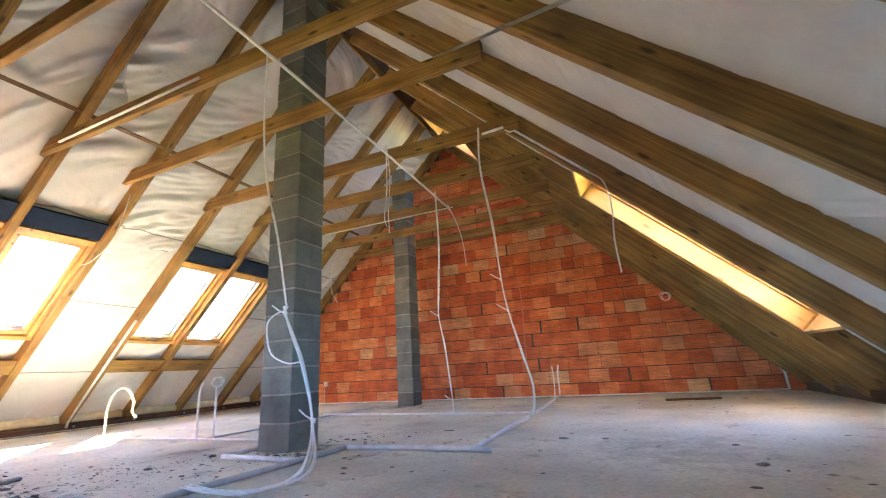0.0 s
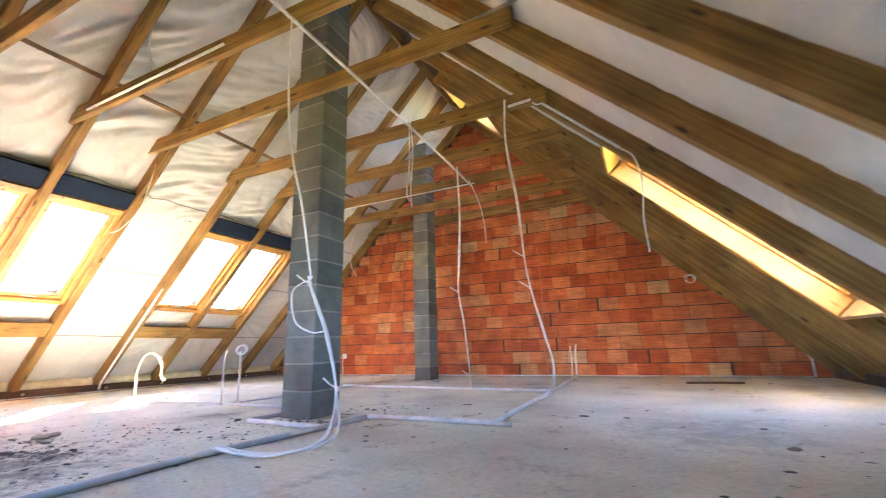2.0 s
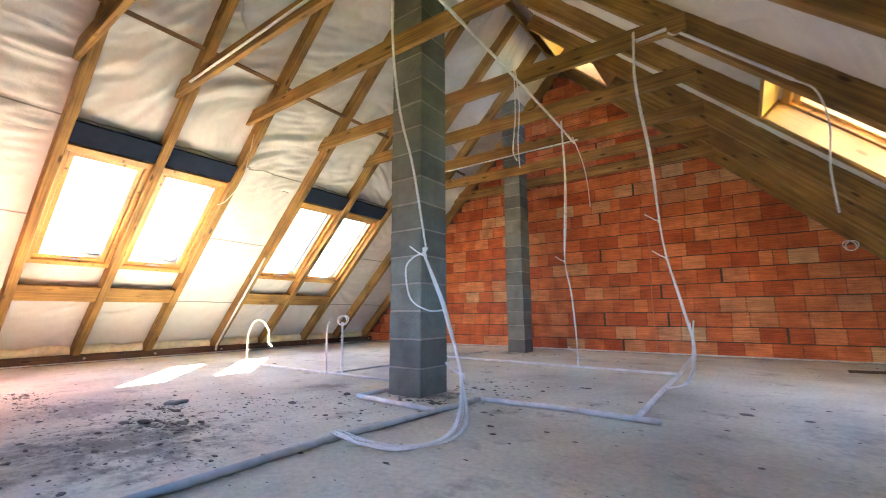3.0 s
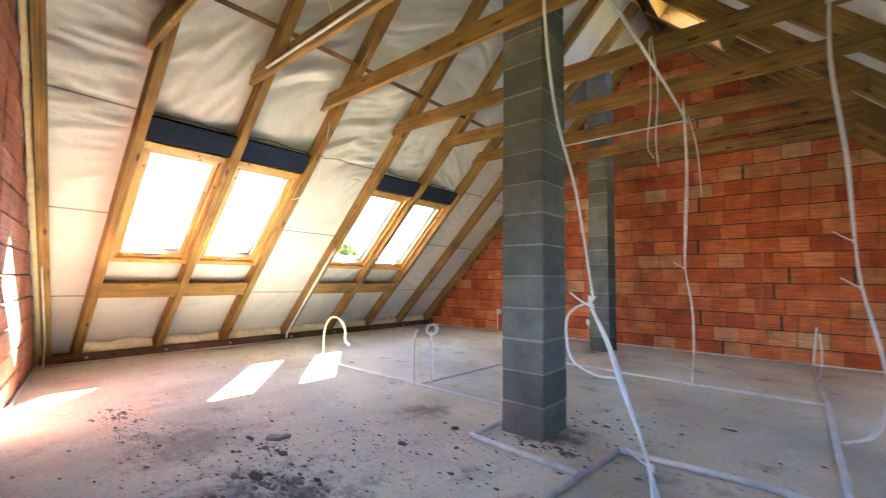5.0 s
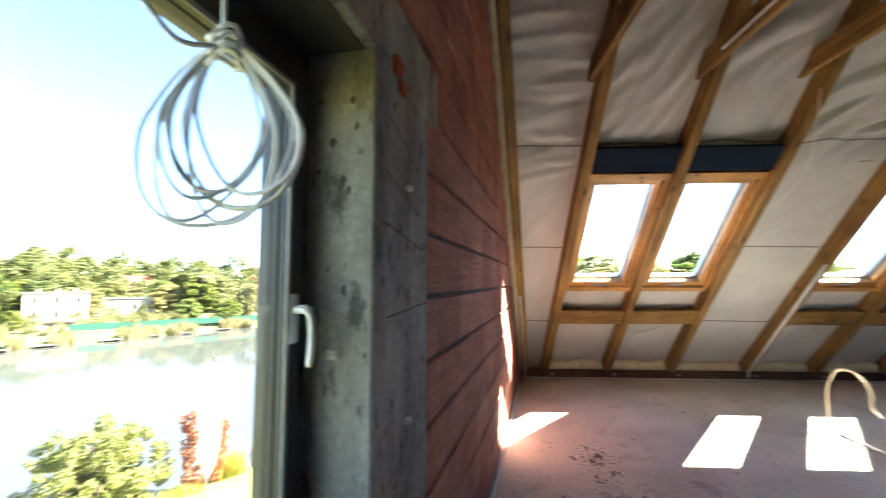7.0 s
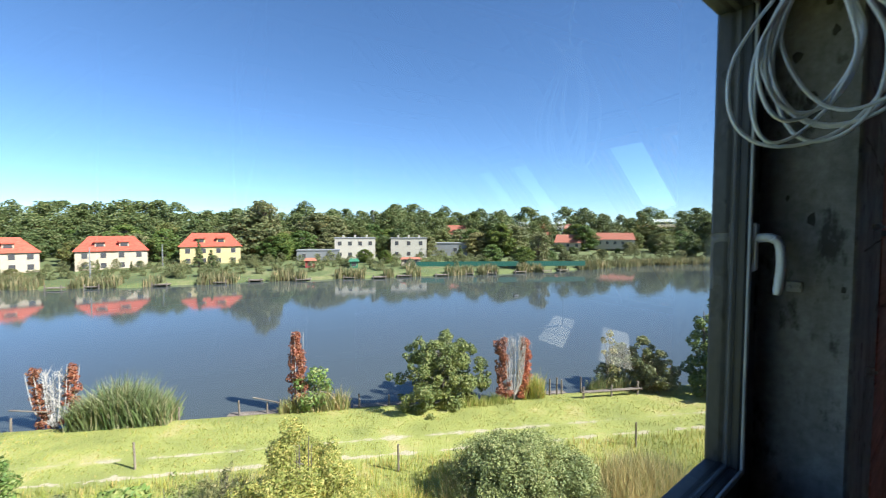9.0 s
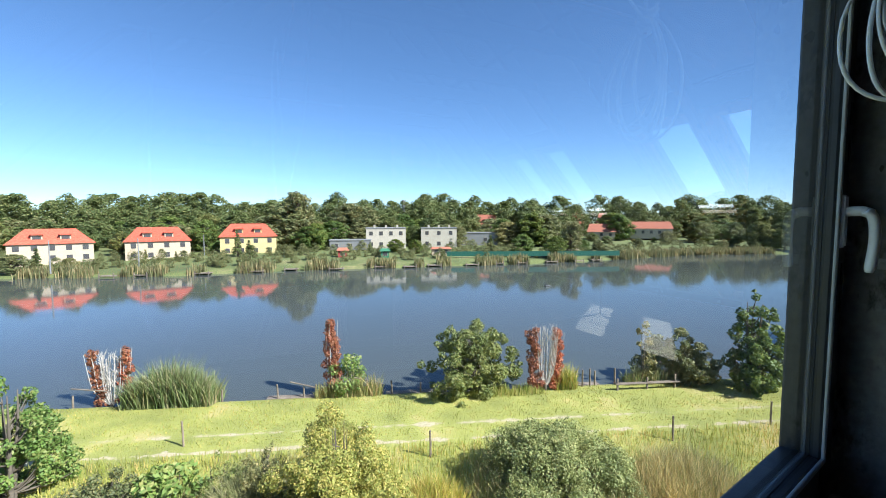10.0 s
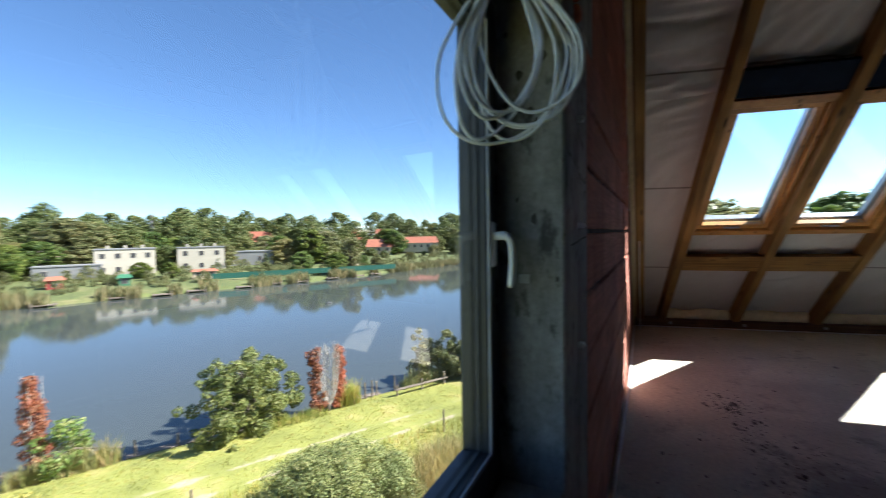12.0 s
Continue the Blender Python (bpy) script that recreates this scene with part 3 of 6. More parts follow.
for k, (a, b) in enumerate(((1, 2), (2, 3), (4, 5), (5, 6))):
    ya, yb = RAFTER_Y[a] + RAFTER_W / 2, RAFTER_Y[b] - RAFTER_W / 2
    roof_window(f"window_{k + 1}", left_at, UP_L, WIN_LO, WIN_HI, ya, yb, "pine-framed roof window with clear glass between rafters", "roof windows")
    # dark flashing above, trimmer boards above and below
    bm = bmesh.new()
    c = left_at(2.69, (ya + yb) / 2, 0.07)
    obox(bm, c, (Vector((1, 0, 1)).normalized(), (0, 1, 0), UP_L), (0.145, (yb - ya) / 2, 0.02))
    structure("flashing_strip", finish(bm, 0.01), MAT["flashing"], "dark blue foil strip above the roof window")
    timber(beam("trimmer_board", left_at(0.92, ya, 0.06), left_at(0.92, yb, 0.06), 0.05, 0.13, UP_L, MAT["rafter"]), "pine trimmer board between rafters", "trimmer boards", "trimmer board")
    timber(beam("trimmer_face", left_at(0.91, ya, 0.025), left_at(0.91, yb, 0.025), 0.28, 0.04, UP_L, MAT["rafter"], bevel=0.004), "flat pine board below the roof window", "trimmer boards", "trimmer board")
roof_window("window_5", right_at, UP_R, SKY_LO, SKY_HI, BAY_A + RAFTER_W / 2, BAY_B - RAFTER_W / 2, "long pine-framed roof window glowing with daylight", "", 0.14)
roof_window("window_7", right_at, UP_R, HATCH_LO, HATCH_HI, HATCH_A + RAFTER_W / 2, HATCH_B - RAFTER_W / 2, "small pine-framed roof window close to the ridge", "", 0.14)
for ya, yb, lo, hi in ((BAY_A, BAY_B, SKY_LO, SKY_HI), (HATCH_A, HATCH_B, HATCH_LO, HATCH_HI)):
    for y in (ya + RAFTER_W / 2 + 0.011, yb - RAFTER_W / 2 - 0.011):
        timber(beam("shaft_lining", right_at(lo, y, 0.015), right_at(hi, y, 0.015), 0.022, 0.21, UP_R, MAT["board"], bevel=0.003), "pale pine lining of the roof window shaft", "shaft linings", "board")
    for x, nm in ((hi - 0.03, "lintel_board"), (lo + 0.03, "sill_board")):
        timber(beam(nm, right_at(x, ya + 0.075, 0.005), right_at(x, yb - 0.075, 0.005), 0.04, 0.235, UP_R, MAT["board"], bevel=0.003), "pale pine board closing the roof window shaft", "shaft linings", "board")


# ---- near gable with the window ----
WX0, WX1, WZ0, WZ1 = 6.0, 7.82, 0.76, 2.23
WALL_T = 0.34
bm = bmesh.new()


def near_box(bm, xa, xb, za, zb, o0, o1):
    a, b = near(xa), near(xb)
    c = (a + b) / 2 + NEAR_OUT * (o0 + o1) / 2 + Vector((0, 0, (za + zb) / 2))
    obox(bm, c, (NEAR_DIR, NEAR_OUT, (0, 0, 1)), ((b - a).length / 2, abs(o1 - o0) / 2, abs(zb - za) / 2))


# core of the wall in upright slices that follow the roof line
x = -0.3
while x < 12.3:
    xb = min(x + 0.25, 12.3)
    top = max(0.05, min(x + 0.7, 12.33 - x))
    if xb <= WX0 or x >= WX1:
        near_box(bm, x, xb, -10.5, top, 0.022 + lean(x), WALL_T)
    else:
        near_box(bm, max(x, WX0), min(xb, WX1), -10.5, WZ0, 0.022 + lean(x), WALL_T)
        near_box(bm, max(x, WX0), min(xb, WX1), WZ1, top, 0.022 + lean(x), WALL_T)
    if x < WX0 < xb:
        near_box(bm, x, WX0, WZ0, WZ1, 0.022 + lean(x), WALL_T)
    if x < WX1 < xb:
        near_box(bm, WX1, xb, WZ0, WZ1, 0.022 + lean(x), WALL_T)
    x = xb
wall_near = structure("wall_south", finish(bm), MAT["dark_mortar"], "gable wall of red clay blocks with dark open joints")

bm = bmesh.new()
near_box(bm, 5.44, 5.7, 0.0, WZ1 + 0.02, 0.057, 0.3)
near_box(bm, 5.704, WX0, 0.0, WZ1 + 0.02, 0.052, 0.3)
near_box(bm, 5.6, 5.8, 0.0, WZ1 + 0.01, 0.064, 0.29)
column = structure("concrete_column", finish(bm, 0.006), MAT["column"], "rough cast concrete column beside the window")
bm = bmesh.new()
near_box(bm, 5.3, 8.3, WZ1 + 0.005, WZ1 + 0.26, 0.05, 0.3)
structure("concrete_lintel", finish(bm, 0.006), MAT["column"], "cast concrete lintel over the window")

for k, (xa, xb, za, zb) in enumerate(((5.8, 5.875, 2.235, 2.285), (5.76, 5.815, 2.19, 2.232))):
    bm = bmesh.new()
    near_box(bm, xa, xb, za, zb, 0.034, 0.07)
    part("brick_chip", finish(bm, 0.008), MAT["brick"], column, "chip of orange brick in the concrete")

for k, (z, tilt, xa, xb) in enumerate(((1.98, 0.3, 5.56, 5.9), (1.83, 0.24, 5.6, 5.92), (1.7, 0.12, 5.5, 5.95), (1.5, -0.05, 5.46, 5.9))):
    bm = bmesh.new()
    last = None
    for i in range(13):
        x = xa + (xb - xa) * i / 12
        zz = z + tilt * (x - xa) + 0.006 * noise.noise((x * 19, k, 0))
        w = 0.0032 + 0.002 * noise.noise((x * 30, k, 5))
        face = 0.0505 if x > 5.7 else 0.0555
        pair = [bm.verts.new(near(x, face, zz - w)), bm.verts.new(near(x, face, zz + w))]
        if last:
            bm.faces.new((*last, pair[1], pair[0]))
        last = pair
    part("crack", finish(bm), MAT["dark_mortar"], column, "dark crack in the concrete")
rng_c = random.Random(14)
bm = bmesh.new()
for k in range(76):
    on_face = k < 62
    x, z, r = rng_c.uniform(5.47, 5.97), rng_c.uniform(0.5, 2.15), rng_c.uniform(0.004, 0.014)
    if on_face:
        c, ax = near(x, 0.0508 if x > 5.7 else 0.0558, z), NEAR_DIR
    else:
        c, ax = near(WX0 + 0.0008, rng_c.uniform(0.07, 0.22), z), NEAR_OUT
    bm.faces.new([bm.verts.new(c + ax * math.cos(t) * r * rng_c.uniform(0.6, 1.1) + Vector((0, 0, math.sin(t) * r * rng_c.uniform(0.8, 2.0)))) for t in [2 * math.pi * j / 9 for j in range(9)]])
part("blow_holes", finish(bm), MAT["dark_mortar"], column, "dark blow holes and chips in the concrete")

# far gable
bm = bmesh.new()
x = -0.5
while x < 12.5:
    xb = x + 0.25
    top = max(0.02, min(x + 0.7, 12.33 - x))
    box(bm, (x, FAR_Y + 0.012, -0.2), (xb, FAR_Y + 0.3, top))
    x = xb
wall_far = structure("wall_north", finish(bm), MAT["mortar"], "gable wall of orange clay blocks with thin joints")

# eave walls outside below the slab, to close the house
bm = bmesh.new()
box(bm, (-0.9, 0.3, -10.5), (-0.6, 9.0, 0.0))
box(bm, (12.6, -2.0, -10.5), (12.9, 9.0, 0.0))
box(bm, (-0.9, 8.72, -10.5), (12.9, 9.0, -0.26))
structure("outer_walls", finish(bm), MAT["render_wall"], "grey rendered outer walls below the attic")


# ---- chimneys ----
def chimney(name, x0, y0, w, d, z1, seed, label):
    top = empty(name, (x0 + w / 2, y0 + d / 2, 0))
    rng = random.Random(seed)
    z, hgt = 0.0, 0.263
    bm = bmesh.new()
    box(bm, (-w / 2 + 0.006, -d / 2 + 0.006, 0), (w / 2 - 0.006, d / 2 - 0.006, z1))
    part("mortar_core", finish(bm), MAT["pale_mortar"], top)
    bm = bmesh.new()
    box(bm, (-w / 2, -d / 2, 0.0), (w / 2, d / 2, hgt - 0.012))
    me = mesh_of(finish(bm, 0.007), "chimney_block", MAT["block"])
    while z < z1:
        m = Matrix.Translation((rng.uniform(-0.004, 0.004), rng.uniform(-0.004, 0.004), z)) @ pose(0, 0, 0, 0, 0, rng.uniform(-0.5, 0.5))
        part("block", me, None, top, matrix=m)
        z += hgt
    return tagged(top, label, "chimney", "chimneys")


chimney("chimney", 5.93, 2.745, 0.39, 0.42, 5.9, 3, "grey lightweight block chimney rising through the attic")
chimney("chimney", 4.88, 7.3, 0.36, 0.38, 5.0, 5, "grey block chimney close to the brick gable")


# ---- window in the near gable ----
def gable_window():
    top = empty("window_6", near(6.9, 0.28, WZ0))
    inv = Matrix.Translation(-top.location)

    def bars(name, rects, o0, o1, mat, bevel=0.006, label=""):
        for xa, xb, za, zb in rects:
            bm = bmesh.new()
            near_box(bm, xa, xb, za, zb, o0, o1)
            bmesh.ops.transform(bm, matrix=inv, verts=bm.verts)
            part(name, finish(bm, bevel), mat, top, label)

    a, b, c, d = WX0 - 0.045, WX1, WZ0, WZ1
    bars("window_frame", ((a, a + 0.06, c, d), (b - 0.06, b, c, d), (a + 0.06, b - 0.06, c, c + 0.06), (a + 0.06, b - 0.06, d - 0.06, d)), 0.255, 0.33, MAT["pvc"])
    e, f, g, h = a + 0.055, b - 0.055, c + 0.055, d - 0.055
    v, w = 0.1, 0.15
    bars("sash", ((e, e + v, g, h), (f - w, f, g, h), (e + v, f - w, g, g + 0.09), (e + v, f - w, h - 0.085, h)), 0.24, 0.325, MAT["pvc"])
    p, q, r, s = e + v, f - w, g + 0.09, h - 0.085
    bars("glazing_bead", ((p - 0.01, p + 0.004, r - 0.01, s + 0.01), (q - 0.004, q + 0.01, r - 0.01, s + 0.01), (p + 0.004, q - 0.004, r - 0.01, r + 0.004), (p + 0.004, q - 0.004, s - 0.004, s + 0.01)), 0.232, 0.2395, MAT["pvc_white"], 0.002, "pale glazing bead")
    bars("gasket", ((p, p + 0.005, r, s), (q - 0.005, q, r, s), (p + 0.005, q - 0.005, r, r + 0.005), (p + 0.005, q - 0.005, s - 0.005, s)), 0.262, 0.29, MAT["gasket"], 0.0, "black rubber gasket")
    bm = bmesh.new()
    face = bm.faces.new([bm.verts.new(inv @ near(x, 0.256, z)) for x, z in ((p, r), (q, r), (q, s), (p, s))])
    face.normal_update()
    if face.normal.dot(NEAR_OUT) > 0:
        face.normal_flip()
    pane = part("pane", bm, MAT["glass"], top, "clear glass pane with faint reflections")
    pane.visible_shadow = False
    # handle: base plate, neck and curved lever
    hx, hz = 6.086, 1.5
    bm = bmesh.new()
    near_box(bm, hx - 0.017, hx + 0.017, hz - 0.075, hz + 0.05, 0.226, 0.24)
    bmesh.ops.transform(bm, matrix=inv, verts=bm.verts)
    handle = part("handle", finish(bm, 0.004, 2), MAT["white_handle"], top, "white plastic lever handle")
    bm = bmesh.new()
    tube(bm, [inv @ near(x, o, z) for x, o, z in ((hx, 0.23, hz + 0.01), (hx, 0.2, hz + 0.012), (hx - 0.004, 0.183, hz + 0.004))], 0.012, 10)
    path = spline([(hx + 0.012, 0.192, hz + 0.012), (hx + 0.006, 0.18, hz - 0.004), (hx + 0.002, 0.176, hz - 0.045), (hx + 0.002, 0.178, hz - 0.09), (hx + 0.004, 0.182, hz - 0.13)], 6)
    tube(bm, [inv @ near(*v[:2], v[2]) for v in path], [0.0125] * (len(path) - 3) + [0.012, 0.011, 0.008], 10, flat=0.8)
    part("lever", finish(bm), MAT["white_handle"], handle, smooth=True)
    # print marks and foam remains on the frame
    for k, z in enumerate((1.72, 1.63, 1.33, 1.26)):
        bm = bmesh.new()
        near_box(bm, a + 0.07, a + 0.084, z, z + 0.055, 0.2375, 0.2398)
        bmesh.ops.transform(bm, matrix=inv, verts=bm.verts)
        part("print_mark", finish(bm), MAT["gasket"], top, "dark printed mark")
    bm = bmesh.new()
    near_box(bm, WX0 + 0.002, b - 0.002, c - 0.004, c + 0.02, 0.06, 0.238)
    bmesh.ops.transform(bm, matrix=inv, verts=bm.verts)
    part("window_sill", finish(bm, 0.006), MAT["concrete"], top, "bare concrete sill")
    return tagged(top, "wide grey plastic window overlooking the lake", "window", "", "structure")


gable_window()

# fixing points on the concrete column
for z in (1.895, 1.54, 1.133):
    bm = bmesh.new()
    near_box(bm, 5.708, 5.734, z - 0.009, z + 0.009, 0.036, 0.054)
    near_box(bm, 5.716, 5.726, z - 0.004, z + 0.004, 0.03, 0.037)
    tagged(part("screw_plug", finish(bm, 0.002), MAT["white_handle"]), "white plastic screw plug in the concrete column", "screw plug", "screw plugs")
bm = bmesh.new()
c = near(WX0 + 0.003, 0.165, 1.385)
obox(bm, c, (NEAR_DIR, NEAR_OUT, (0, 0, 1)), (0.004, 0.016, 0.013))
obox(bm, c + NEAR_DIR * 0.006 + NEAR_OUT * 0.009, (NEAR_DIR, NEAR_OUT, (0, 0, 1)), (0.003, 0.004, 0.004))
obox(bm, c + NEAR_DIR * 0.006 - NEAR_OUT * 0.009, (NEAR_DIR, NEAR_OUT, (0, 0, 1)), (0.003, 0.004, 0.004))
tagged(part("anchor_plate", finish(bm, 0.001), MAT["pvc_white"]), "small steel anchor plate on the window reveal", "anchor plate")


# coil of cable hanging before the window
def cable_coil():
    rng = random.Random(12)
    top = empty("cable_coil", (6.545, -0.8, 1.915))
    knot = Vector((0, 0, 0))
    side = Vector((-0.28, 0.96, 0)).normalized()
    for k in range(8):
        w, h = rng.uniform(0.06, 0.1), rng.uniform(0.18, 0.265)
        sway, turn = rng.uniform(-0.05, 0.07), rng.uniform(-0.3, 0.3)
        ax = Matrix.Rotation(turn, 3, "Z") @ side
        pts = []
        for i in range(41):
            a = math.pi / 2 + 2 * math.pi * i / 40
            z = (math.sin(a) - 1) / 2 * h
            spread = math.cos(a) * w * (0.6 + 0.4 * min(1, -z / h * 2.2)) * (1.15 if math.cos(a) > 0 else 0.85)
            pts.append(knot + ax * (spread + sway * -z / h) + Vector((0, 0, z + 0.004 * math.sin(a * 3 + k))))
        bm = bmesh.new()
        tube(bm, pts, 0.003, 6)
        part("loop", finish(bm), MAT["cable"], top, smooth=True)
    bm = bmesh.new()
    for k in range(4):
        ring = [Vector((math.cos(t) * 0.016, math.sin(t) * 0.022, 0.012 * k - 0.02 + 0.01 * math.sin(t * 2))) for t in [2 * math.pi * i / 12 for i in range(13)]]
        tube(bm, ring, 0.004, 6)
    part("binding", finish(bm), MAT["cable"], top, smooth=True)
    bm = bmesh.new()
    tube(bm, spline([(0, 0, 0.0), (0.005, 0.0, 0.08), (-0.02, -0.01, 0.2), (0.0, -0.02, 0.4)], 6), 0.0036, 6)
    part("lead", finish(bm), MAT["cable"], top, smooth=True)
    bm = bmesh.new()
    tube(bm, spline([(0, 0, 0), (0.05, -0.03, -0.02), (0.1, -0.04, 0.0)], 6), 0.0036, 6)
    part("loose_end", finish(bm), MAT["cable"], top, smooth=True)
    return tagged(top, "coil of white cable hanging from above the window", "cable coil")


cable_coil()

# ---- conduits on the floor ----
R0 = 0.022
pipe("floor_conduit", [(6.7, 0.25, R0), (6.69, 1.44, R0), (6.78, 2.3, R0), (6.82, 2.94, R0)], R0, MAT["grey_pipe"], "long grey insulated pipe lying on the floor", "pipe", "floor conduits", smooth_path=False)
pipe("floor_conduit", [(6.82, 2.95, R0), (7.5, 2.99, R0), (8.24, 2.95, R0)], R0, MAT["conduit"], "white plastic conduit lying on the floor", "pipe", "floor conduits", smooth_path=False)
pipe("floor_conduit", [(8.08, 3.0, R0), (8.06, 4.3, R0), (8.05, 5.62, R0), (7.95, 8.3, R0)], R0, MAT["conduit"], "white plastic conduit lying on the floor", "pipe", "floor conduits", smooth_path=False)
pipe("floor_conduit", [(8.05, 5.62, 0.016), (6.75, 5.68, 0.016), (4.2, 5.85, 0.016)], 0.016, MAT["conduit"], "thin white conduit across the floor", "pipe", "floor conduits", smooth_path=False)
pipe("floor_conduit", [(5.83, 2.98, R0), (5.83, 2.44, R0)], R0, MAT["conduit"], "white plastic conduit beside the chimney foot", "pipe", "floor conduits", smooth_path=False)
pipe("floor_conduit", [(5.83, 2.44, R0), (6.75, 2.37, R0)], R0, MAT["conduit"], "white plastic conduit beside the chimney foot", "pipe", "floor conduits", smooth_path=False)
pipe("floor_conduit", [(2.4, 3.37, 0.014), (4.37, 3.335, 0.014), (5.9, 3.31, 0.014)], 0.014, MAT["conduit"], "thin white conduit across the floor", "pipe", "floor conduits", smooth_path=False)
pipe("floor_conduit", [(4.38, 3.36, 0.012), (4.43, 5.0, 0.012), (4.5, 7.2, 0.012)], 0.012, MAT["grey_pipe"], "thin dark conduit across the floor", "pipe", "floor conduits", smooth_path=False)
pipe("wall_conduit", [(0.02, 8.36, 0.02), (5.0, 8.365, 0.022), (7.96, 8.36, 0.022), (11.63, 8.36, 0.02)], 0.014, MAT["conduit"], "white conduit along the foot of the brick gable", "pipe", "wall conduits", smooth_path=False)
pipe("wall_conduit", [(11.64, 8.3, 0.02), (11.64, 8.3, 0.3), (11.55, 8.22, 0.42), (10.4, 8.2, 1.57), (9.6, 8.2, 2.37)], 0.018, MAT["conduit"], "white conduit rising along the last rafter", "pipe", "wall conduits", smooth_path=False)
pipe("wall_conduit", [(0.03, 0.45, 0.018), (0.03, 4.0, 0.018), (0.03, 8.34, 0.018)], 0.01, MAT["conduit"], "thin white conduit along the wall plate", "pipe", "wall conduits", smooth_path=False)
pipe("wall_conduit", [near(0.1, -0.03, 0.02), near(3.0, -0.03, 0.02), near(5.4, 0.024, 0.02)], 0.013, MAT["conduit"], "white conduit along the foot of the near gable", "pipe", "wall conduits", smooth_path=False)
pipe("rafter_conduit", [(0.02, 4.02, 0.06), (0.06, 4.01, 0.16), (0.9, 3.98, 1.0), (1.68, 3.96, 1.78)], 0.02, MAT["conduit"], "white conduit fixed under a rafter", "pipe", "rafter conduits", smooth_path=False)
pipe("rafter_conduit", [(8.5, 4.118, 3.5), (9.29, 4.118, 2.72)], 0.015, MAT["conduit"], "white conduit fixed under a rafter", "pipe", "rafter conduits", smooth_path=False)
pipe("rafter_conduit", [near(0.32, -0.12, 0.02) , near(0.34, -0.12, 0.4), near(0.6, -0.11, 0.72), near(1.3, -0.11, 1.38)], 0.009, MAT["conduit"], "thin white conduit up the corner rafter", "pipe", "rafter conduits", smooth_path=False)
TZ = TIE_Z - 0.022
pipe("tie_conduit", [(6.86, 0.0, TZ), (6.86, 1.85, TZ), (6.84, 3.6, TZ), (6.8, 5.2, TZ), (6.76, 6.15, TZ)], 0.016, MAT["conduit"], "long white conduit slung under the collar ties", "pipe", "tie conduits", smooth_path=False)
pipe("tie_conduit", [(3.6, 1.695, TIE_Z + 0.03), (6.0, 1.695, TIE_Z + 0.03)], 0.014, MAT["conduit"], "white conduit clipped along a collar tie", "pipe", "tie conduits", smooth_path=False)
pipe("tie_conduit", [(4.0, 6.05, TIE_Z - 0.02), (6.85, 6.05, TIE_Z - 0.02)], 0.013, MAT["conduit"], "white conduit clipped along a collar tie", "pipe", "tie conduits", smooth_path=False)
pipe("tie_conduit", [(8.12, 3.98, TIE_Z - 0.01), (8.4, 3.97, TIE_Z - 0.005)], 0.018, MAT["conduit"], "short white conduit at the end of a collar tie", "pipe", "tie conduits", smooth_path=False)

# galvanised wind strap under the ties
bm = bmesh.new()
tube(bm, [right_at(10.37, 0.3, -0.004), right_at(8.56, 2.33, -0.004), right_at(6.75, 4.36, -0.004)], 0.026, 6, flat=0.1)
tagged(part("wind_strap", finish(bm), MAT["steel"]), "grey perforated steel wind strap across the timbers", "strap")


# ---- hanging cable bundles ----
def bundle(name, pts, n, spread, radius, label, group, seed, ties=()):
    """Several cables that hang together and part a little between their bindings."""
    rng = random.Random(seed)
    top = empty(name, pts[0])
    base = Vector(pts[0])
    wob = [Vector((rng.uniform(-0.018, 0.018), rng.uniform(-0.018, 0.018), 0)) for _ in pts]
    for k in range(n):
        ph = rng.uniform(0, 6.28)
        off = []
        for i, p in enumerate(pts):
            s = spread * (0.25 if i in ties else 1.0) * rng.uniform(0.6, 1.1)
            p = Vector(p) + (wob[i] if 0 < i < len(pts) - 1 else Vector())
            s *= 2.6 if p.z < 0.2 and n > 6 else 1.0
            off.append(Vector(p) - base + Vector((math.cos(ph + i * 0.6), math.sin(ph + i * 0.6), 0)) * s)
        bm = bmesh.new()
        tube(bm, spline(off, 7), radius * 0.85, 6)
        part("cable", finish(bm), MAT["cable"], top, smooth=True)
    for i in ties:
        bm = bmesh.new()
        c = Vector(pts[i]) - base
        for z in (-0.012, 0.0, 0.012):
            tube(bm, [c + Vector((math.cos(t) * spread * 0.55, math.sin(t) * spread * 0.55, z)) for t in [2 * math.pi * j / 10 for j in range(11)]], 0.005, 5)
        tube(bm, spline([c, c + Vector((-0.05, -0.02, 0.03)), c + Vector((-0.11, -0.03, 0.075))], 4), 0.006, 5)
        part("binding", finish(bm), MAT["cable"], top, "twisted cable end tied round the bundle", smooth=True)
    return tagged(top, label, "cable bundle", group)


bundle("cable_bundle", [(6.89, 5.2, 3.45), (6.9, 5.2, 2.6), (6.89, 5.15, 1.9), (6.88, 5.08, 1.43), (6.95, 5.16, 1.0), (6.9, 5.3, 0.55), (6.85, 5.5, 0.22), (6.83, 5.56, 0.02)], 5, 0.012, 0.0065, "bundle of white cables hanging from the collar ties", "hanging cable bundles", 1, (3, 6))
bundle("cable_bundle", [(8.14, 3.78, 3.46), (8.14, 3.78, 2.9), (8.17, 3.84, 2.2), (8.2, 3.9, 1.59), (8.23, 3.95, 1.25), (8.31, 4.05, 0.8), (8.36, 4.2, 0.42), (8.27, 4.3, 0.12), (8.1, 4.2, 0.05)], 5, 0.012, 0.0065, "bundle of white cables hanging to the floor conduit", "hanging cable bundles", 2, (3, 4))
